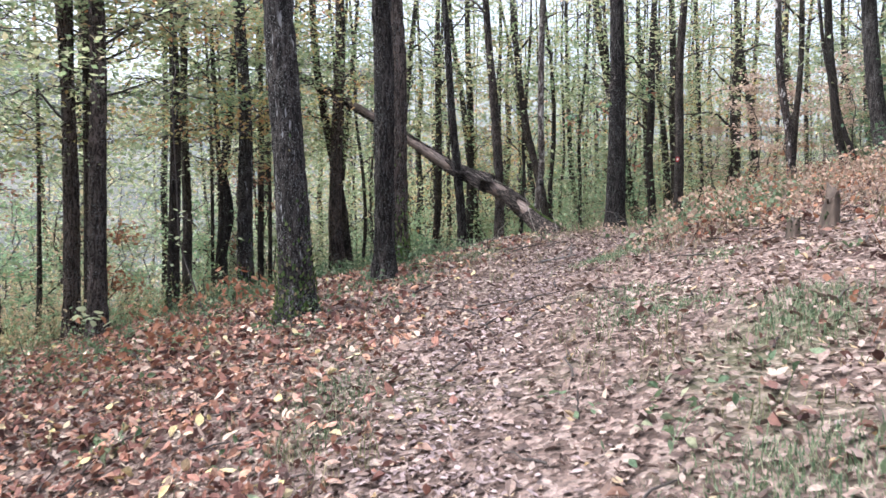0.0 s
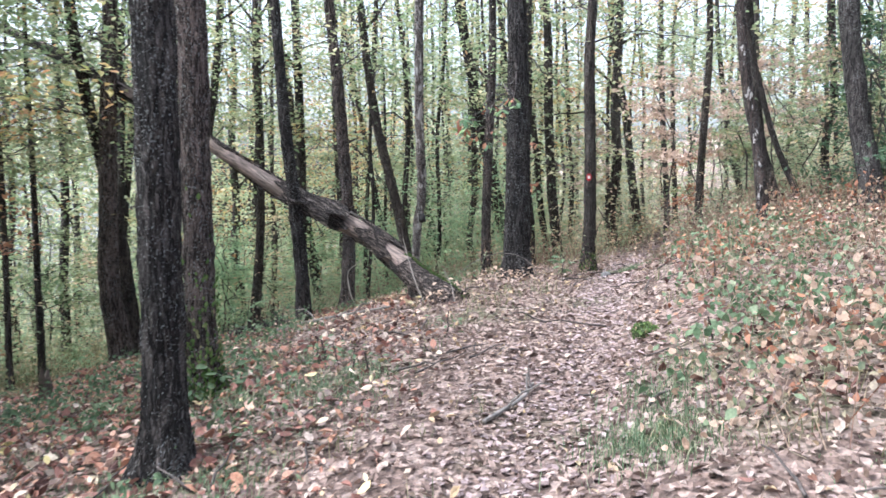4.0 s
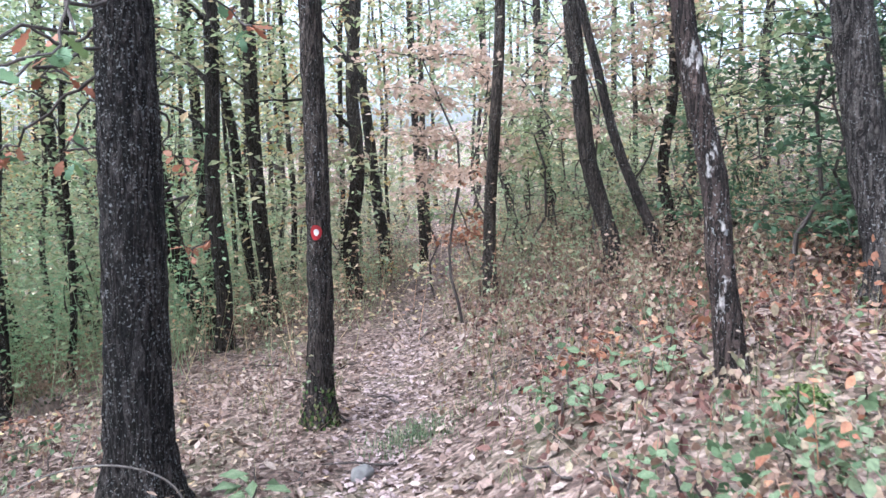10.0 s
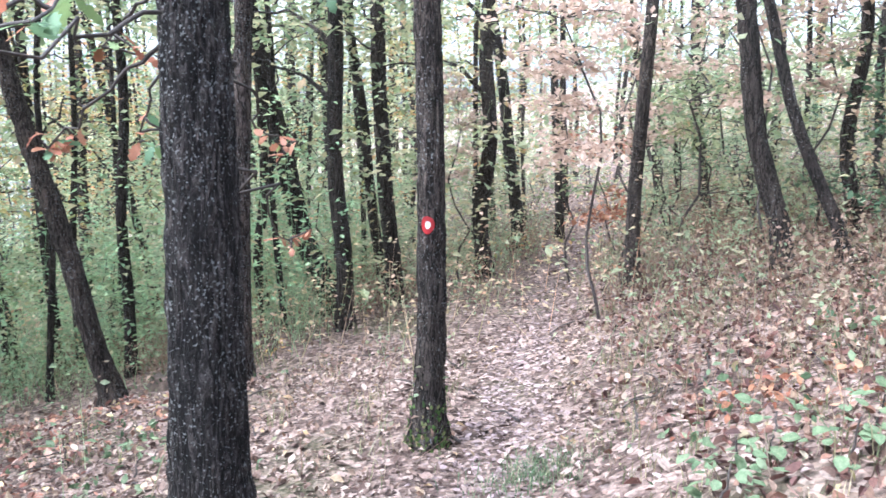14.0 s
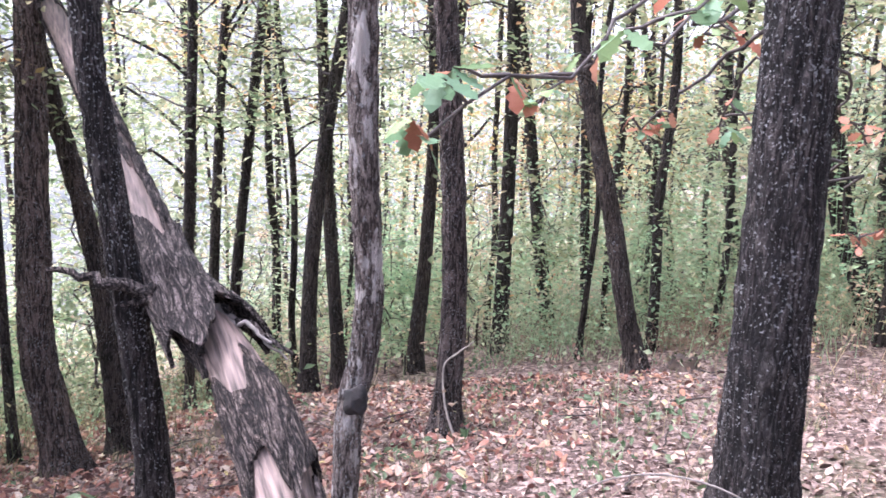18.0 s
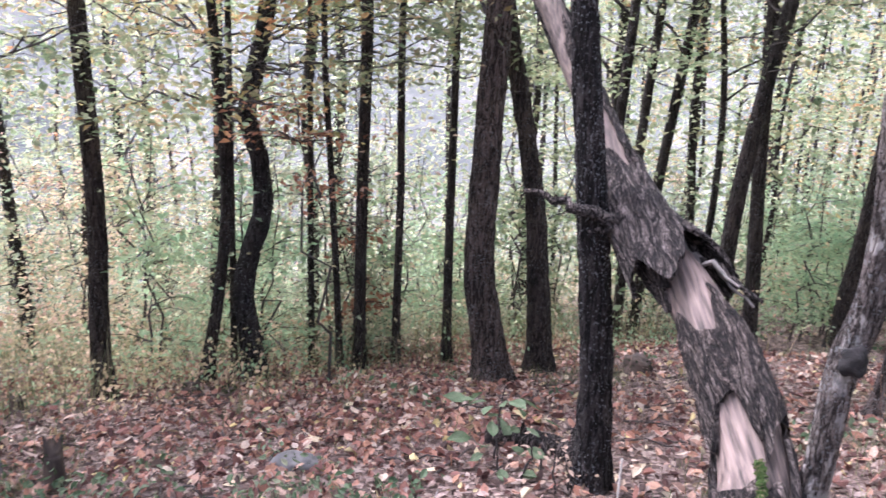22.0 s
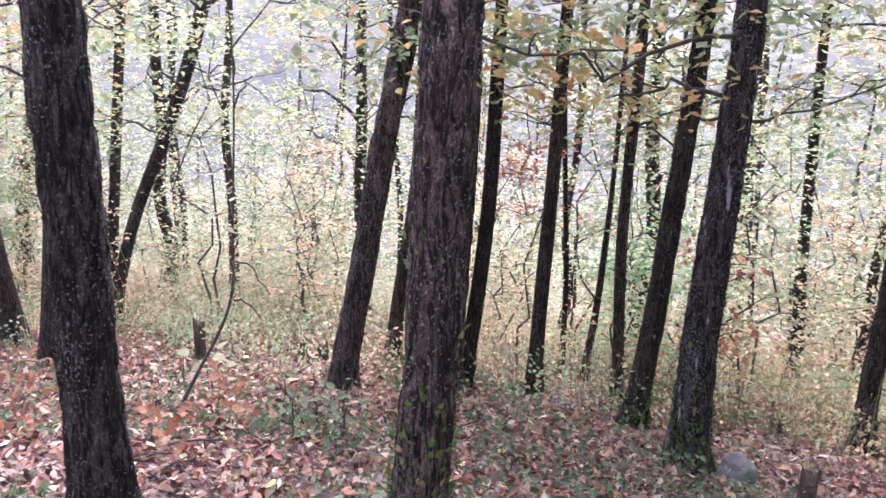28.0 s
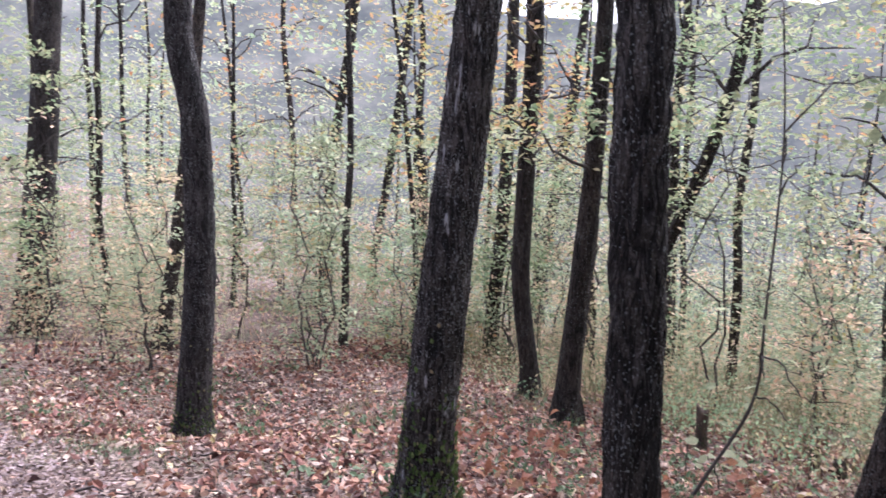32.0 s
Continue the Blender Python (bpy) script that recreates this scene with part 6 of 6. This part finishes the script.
for k in range(16):
    plant(2.25 + 0.28 * (k % 4) + 0.1 * math.sin(k * 2.1), 6.55 + 0.33 * (k // 4) + 0.1 * math.cos(k * 1.7), 0.16 + 0.02 * (k % 5), 16, 0.05, LOBE, LOBE_FACES, LOW_GREEN, "bluish-green bramble leaves on the bank", 110 + k, 0.24)
plant(1.35, 4.18, 0.18, 9, 0.09, BROAD, BROAD_FACES, LOW_GREEN, "green bramble plant on the bank", 40, 0.2)
plant(1.69, 5.30, 0.30, 12, 0.09, BROAD, BROAD_FACES, LOW_MIXED, "yellow-leaved bramble plant on the bank", 41, 0.26)
plant(-0.29, 5.49, 0.20, 16, 0.06, OVAL, OVAL_FACES, LOW_GREEN, "small green bushy plant in the leaves", 42, 0.2)
plant(0.83, 8.59, 0.26, 14, 0.12, CHIP, CHIP_FACES, LOW_GREEN, "narrow-leaved green plant by the trail", 43, 0.10)
for k in range(4):
    plant(-1.85 + 0.2 * k, 1.25 - 0.1 * k, 0.14, 10, 0.07, OVAL, OVAL_FACES, LOW_GREEN, "low green plant at the foot of an oak", 50 + k, 0.16)
plant(-4.33, 1.36, 0.30, 12, 0.08, OVAL, OVAL_FACES, LOW_GREEN, "yellow-green seedling on the slope", 60, 0.25)
plant(-4.0, 1.9, 0.34, 12, 0.09, BROAD, BROAD_FACES, LEAF_BUSH, "bright green maple seedling on the slope", 61, 0.26)
plant(-2.98, 5.57, 0.10, 8, 0.06, OVAL, OVAL_FACES, LOW_GREEN, "tiny green seedling in the leaves", 62, 0.14)
plant(-0.35, 10.32, 0.16, 10, 0.08, OVAL, OVAL_FACES, LOW_GREEN, "low green seedling on the slope", 63, 0.2)
plant(-0.92, 10.97, 0.18, 10, 0.08, OVAL, OVAL_FACES, LOW_GREEN, "low green seedling on the slope", 64, 0.2)
for k in range(5):
    plant(-0.75 - 0.12 * k, 4.55 + 0.16 * k, 0.16, 14, 0.045, OVAL, OVAL_FACES, LOW_GREEN, "grey-green low plant beside the trail", 70 + k, 0.16)
for k in range(4):
    plant(-2.0 + 0.12 * k, 4.2 + 0.1 * k, 0.16, 10, 0.07, BROAD, BROAD_FACES, LOW_GREEN, "green ivy plant at the foot of an oak", 80 + k, 0.18)
for k in range(4):
    plant(-0.35 + 0.14 * k, 8.8 + 0.1 * (k % 2), 0.10, 12, 0.055, LOBE, LOBE_FACES, LEAF_PALE, "pale withered leaves of a low bramble", 90 + k, 0.2)
plant(0.08, 13.66, 0.25, 14, 0.07, OVAL, OVAL_FACES, LEAF_WARM, "yellow seedling by the trail-side trees", 95, 0.2)


def bent_sapling():
    """A thin crooked stem with a few leaves high up."""
    gen = np.random.default_rng(77)
    x, y = -3.03, 2.3
    ob = thing("bent_sapling", x, y, gz(x, y), "thin crooked sapling with pale green top leaves", "sapling")
    side = np.array([0.907, -0.42, 0]) * -1
    keys = np.array([(0, 0, 0, -0.05), (1, *(side * 0.22 + (0, 0, 0.28))), (2, *(side * 0.48 + (0, 0, 0.72))), (3, *(side * 0.52 + (0, 0, 1.25))), (4, *(side * 0.56 + (0, 0, 2.2))), (5, *(side * 0.5 + (0, 0, 3.0)))])
    line = smooth_line(keys, np.linspace(0, 5, 40))
    v, f = rings(line, np.linspace(0.013, 0.004, 40), 6)
    part("stem", mesh_of("stem", v, f, TWIG), ob)
    sheets = [leaf_sheet(OVAL, OVAL_FACES, k, LEAF_BUSH) for k in (-0.25, 0.1)]
    for i in range(70):
        o = line[int(gen.integers(14, 40))] + gen.normal(0, 0.2, 3) * (1, 1, 0.4)
        part("leaf", sheets[i % 2], ob, at=Matrix.Translation(o) @ pose(0, 0, 0, gen.uniform(-30, 30), gen.uniform(-30, 30), gen.uniform(0, 360)) @ Matrix.Scale(gen.uniform(0.06, 0.1), 4))
    for i in range(8):
        o = line[int(gen.integers(14, 38))]
        (v, f), _ = branch_skin(gen, o, o + gen.normal(0, 0.25, 3), 0.004)
        part("twig", mesh_of("twig", v, f, TWIG), ob)


bent_sapling()

# ---- oak sprays hanging into view ----
OAK_GREEN = leafy("oak_leaf_green", [(0.0, (0.09, 0.17, 0.125)), (0.5, (0.14, 0.24, 0.13)), (0.85, (0.28, 0.36, 0.13)), (1.0, (0.36, 0.34, 0.20))], 0.8, 0.4)
OAK_BROWN = leafy("oak_leaf_brown", [(0.0, (0.20, 0.075, 0.050)), (0.5, (0.36, 0.15, 0.095)), (1.0, (0.45, 0.29, 0.20))], 0.8, 0.4)
OAK_SHEETS = [leaf_sheet(OAK, OAK_FACES, k, mat) for mat in (OAK_GREEN, OAK_BROWN) for k in (-0.5, 0.15, -0.2)]


def spray(parent, start, tip, leaves, size, brown, seed):
    """A twig with large lobed leaves that grows from a tree."""
    gen = np.random.default_rng(seed)
    o = np.array(parent.location)
    (v, f), line = branch_skin(gen, np.array(start) - o, np.array(tip) - o, 0.0065, 5, 0.03, 12)
    pieces = [(v, f)]
    ends = [line[-1]]
    for k in range(3):
        root = line[9 + k]
        end = root + gen.normal(0, 0.09, 3) * (1, 1, 0.5)
        skin, _ = branch_skin(gen, root, end, 0.004, 4, 0.0, 5)
        pieces.append(skin)
        ends.append(end)
    v, f = joined(pieces)
    twig = part("twig", mesh_of("twig", v, f, TWIG), parent)
    for i in range(leaves):
        c = ends[i % 4] if i % 5 else line[int(gen.integers(8, 12))]
        kind = 3 if gen.random() < brown else 0
        a = gen.uniform(0, 360)
        m = Matrix.Translation(c) @ pose(0, 0, 0, 0, 0, a) @ pose(0, 0, 0, gen.uniform(-75, 5), gen.uniform(-35, 35), 0) @ Matrix.Scale(size * gen.uniform(0.75, 1.15), 4)
        part("leaf", OAK_SHEETS[kind + int(gen.integers(0, 3))], twig, at=m)


for start, tip, leaves, size, brown, seed in (((0.28, 9.02, 2.60), (-0.22, 7.42, 1.90), 20, 0.11, 0.12, 5), ((0.24, 9.05, 2.40), (-0.24, 8.16, 2.03), 12, 0.10, 0.6, 6), ((0.22, 9.15, 2.30), (-0.30, 9.35, 1.90), 18, 0.09, 0.75, 7),
                                              ((0.26, 9.22, 2.35), (-0.05, 9.75, 1.92), 14, 0.09, 0.7, 8), ((0.30, 9.02, 2.8), (0.28, 7.77, 2.20), 14, 0.10, 0.15, 9), ((0.44, 9.1, 2.9), (0.88, 9.0, 2.50), 10, 0.10, 0.3, 10),
                                              ((0.40, 9.25, 2.3), (0.53, 10.4, 1.85), 14, 0.09, 0.8, 11), ((0.42, 9.24, 1.9), (0.55, 10.5, 1.32), 12, 0.09, 0.85, 12), ((0.22, 9.1, 2.5), (-0.05, 9.3, 2.30), 12, 0.09, 0.4, 13)):
    spray(BIG_OAK, start, tip, leaves, size, brown, seed)


def bent_twig():
    """A thin pale dead twig that arches in front of the thick oak."""
    x, y = 0.58, 8.86
    z = gz(x, y)
    ob = thing("dead_twig", x, y, z, "thin pale dead twig arching past the thick oak", "twig")
    keys = np.array([(0, 0, 0, 0), (1, -0.10, -0.02, 0.20), (2, -0.30, -0.05, 0.31), (3, -0.55, -0.02, 0.30), (4, -0.80, 0.05, 0.18), (5, -0.95, 0.10, 0.04)])
    line = smooth_line(keys, np.linspace(0, 5, 40))
    v, f = rings(line, np.linspace(0.006, 0.003, 40), 6)
    part("stem", mesh_of("stem", v, f, WOOD_OLD), ob)


bent_twig()

# the half-dead trunk: black burrs where limbs broke off, a pale peeled foot
lump(KNOT_TREE, (0.10, -0.02, 0.88), (0.040, 0.045, 0.045), ROT, "black rotten burr", 3)
lump(KNOT_TREE, (0.015, -0.045, 0.25), (0.040, 0.026, 0.036), ROT, "black rotten burr", 4)
lump(KNOT_TREE, (0.02, -0.048, 0.41), (0.026, 0.018, 0.028), ROT, "black rotten burr", 5)


def leaning_stem(points, r, label, mat):
    """A thin dead stick that leans on a trunk."""
    x, y, _ = points[0]
    ob = thing("leaning_stick", x, y, gz(x, y), label, "stick")
    keys = np.array([(i, px - x, py - y, pz) for i, (px, py, pz) in enumerate(points)])
    line = smooth_line(keys, np.linspace(0, len(points) - 1, 30))
    v, f = rings(line, np.linspace(r, r * 0.5, 30), 6)
    part("stem", mesh_of("stem", v, f, mat), ob)


PALE_STEM = plain("pale_stem", (0.30, 0.27, 0.235), 0.85, 40, 0.3, 0.002)
leaning_stem([(-1.88, 10.62, -0.02), (-1.98, 10.63, 0.22), (-2.02, 10.66, 0.50), (-1.92, 10.68, 0.62), (-1.80, 10.70, 0.72)], 0.011, "pale bent dead stick against a brown oak", PALE_STEM)
leaning_stem([(-0.55, 6.75, -0.02), (-0.66, 6.86, 0.20), (-0.74, 6.95, 0.42), (-0.80, 7.02, 0.62)], 0.006, "thin pale dead stick beside the fallen log", PALE_STEM)
leaning_stem([(-0.30, 6.9, -0.02), (-0.34, 6.96, 0.16), (-0.42, 7.05, 0.30)], 0.005, "thin pale dead stick beside the fallen log", PALE_STEM)
for k in range(9):
    plant(-0.28 - 0.05 * (k % 3) + 0.10 * math.sin(k * 2.3), 7.02 + 0.10 * math.cos(k * 1.9), 0.10 + 0.02 * (k % 4), 10, 0.045, LOBE, LOBE_FACES, LEAF_PALE, "small plant with whitish withered leaves by the log", 140 + k, 0.12)
for k in range(12):
    plant(0.02 + 0.13 * (k % 4), 8.72 + 0.13 * (k // 4) + 0.05 * math.sin(k * 3.1), 0.10 + 0.015 * (k % 5), 12, 0.05, LOBE, LOBE_FACES, LEAF_PALE, "small plant with whitish withered leaves by the trail", 160 + k, 0.15)
for k in range(7):
    plant(-2.15 + 0.12 * math.cos(k * 1.1), 7.98 + 0.10 * math.sin(k * 1.7), 0.12 + 0.04 * (k % 4), 9, 0.04, OVAL, OVAL_FACES, LEAF_PALE, "pale withered seedling at the foot of a slender oak", 180 + k, 0.12)
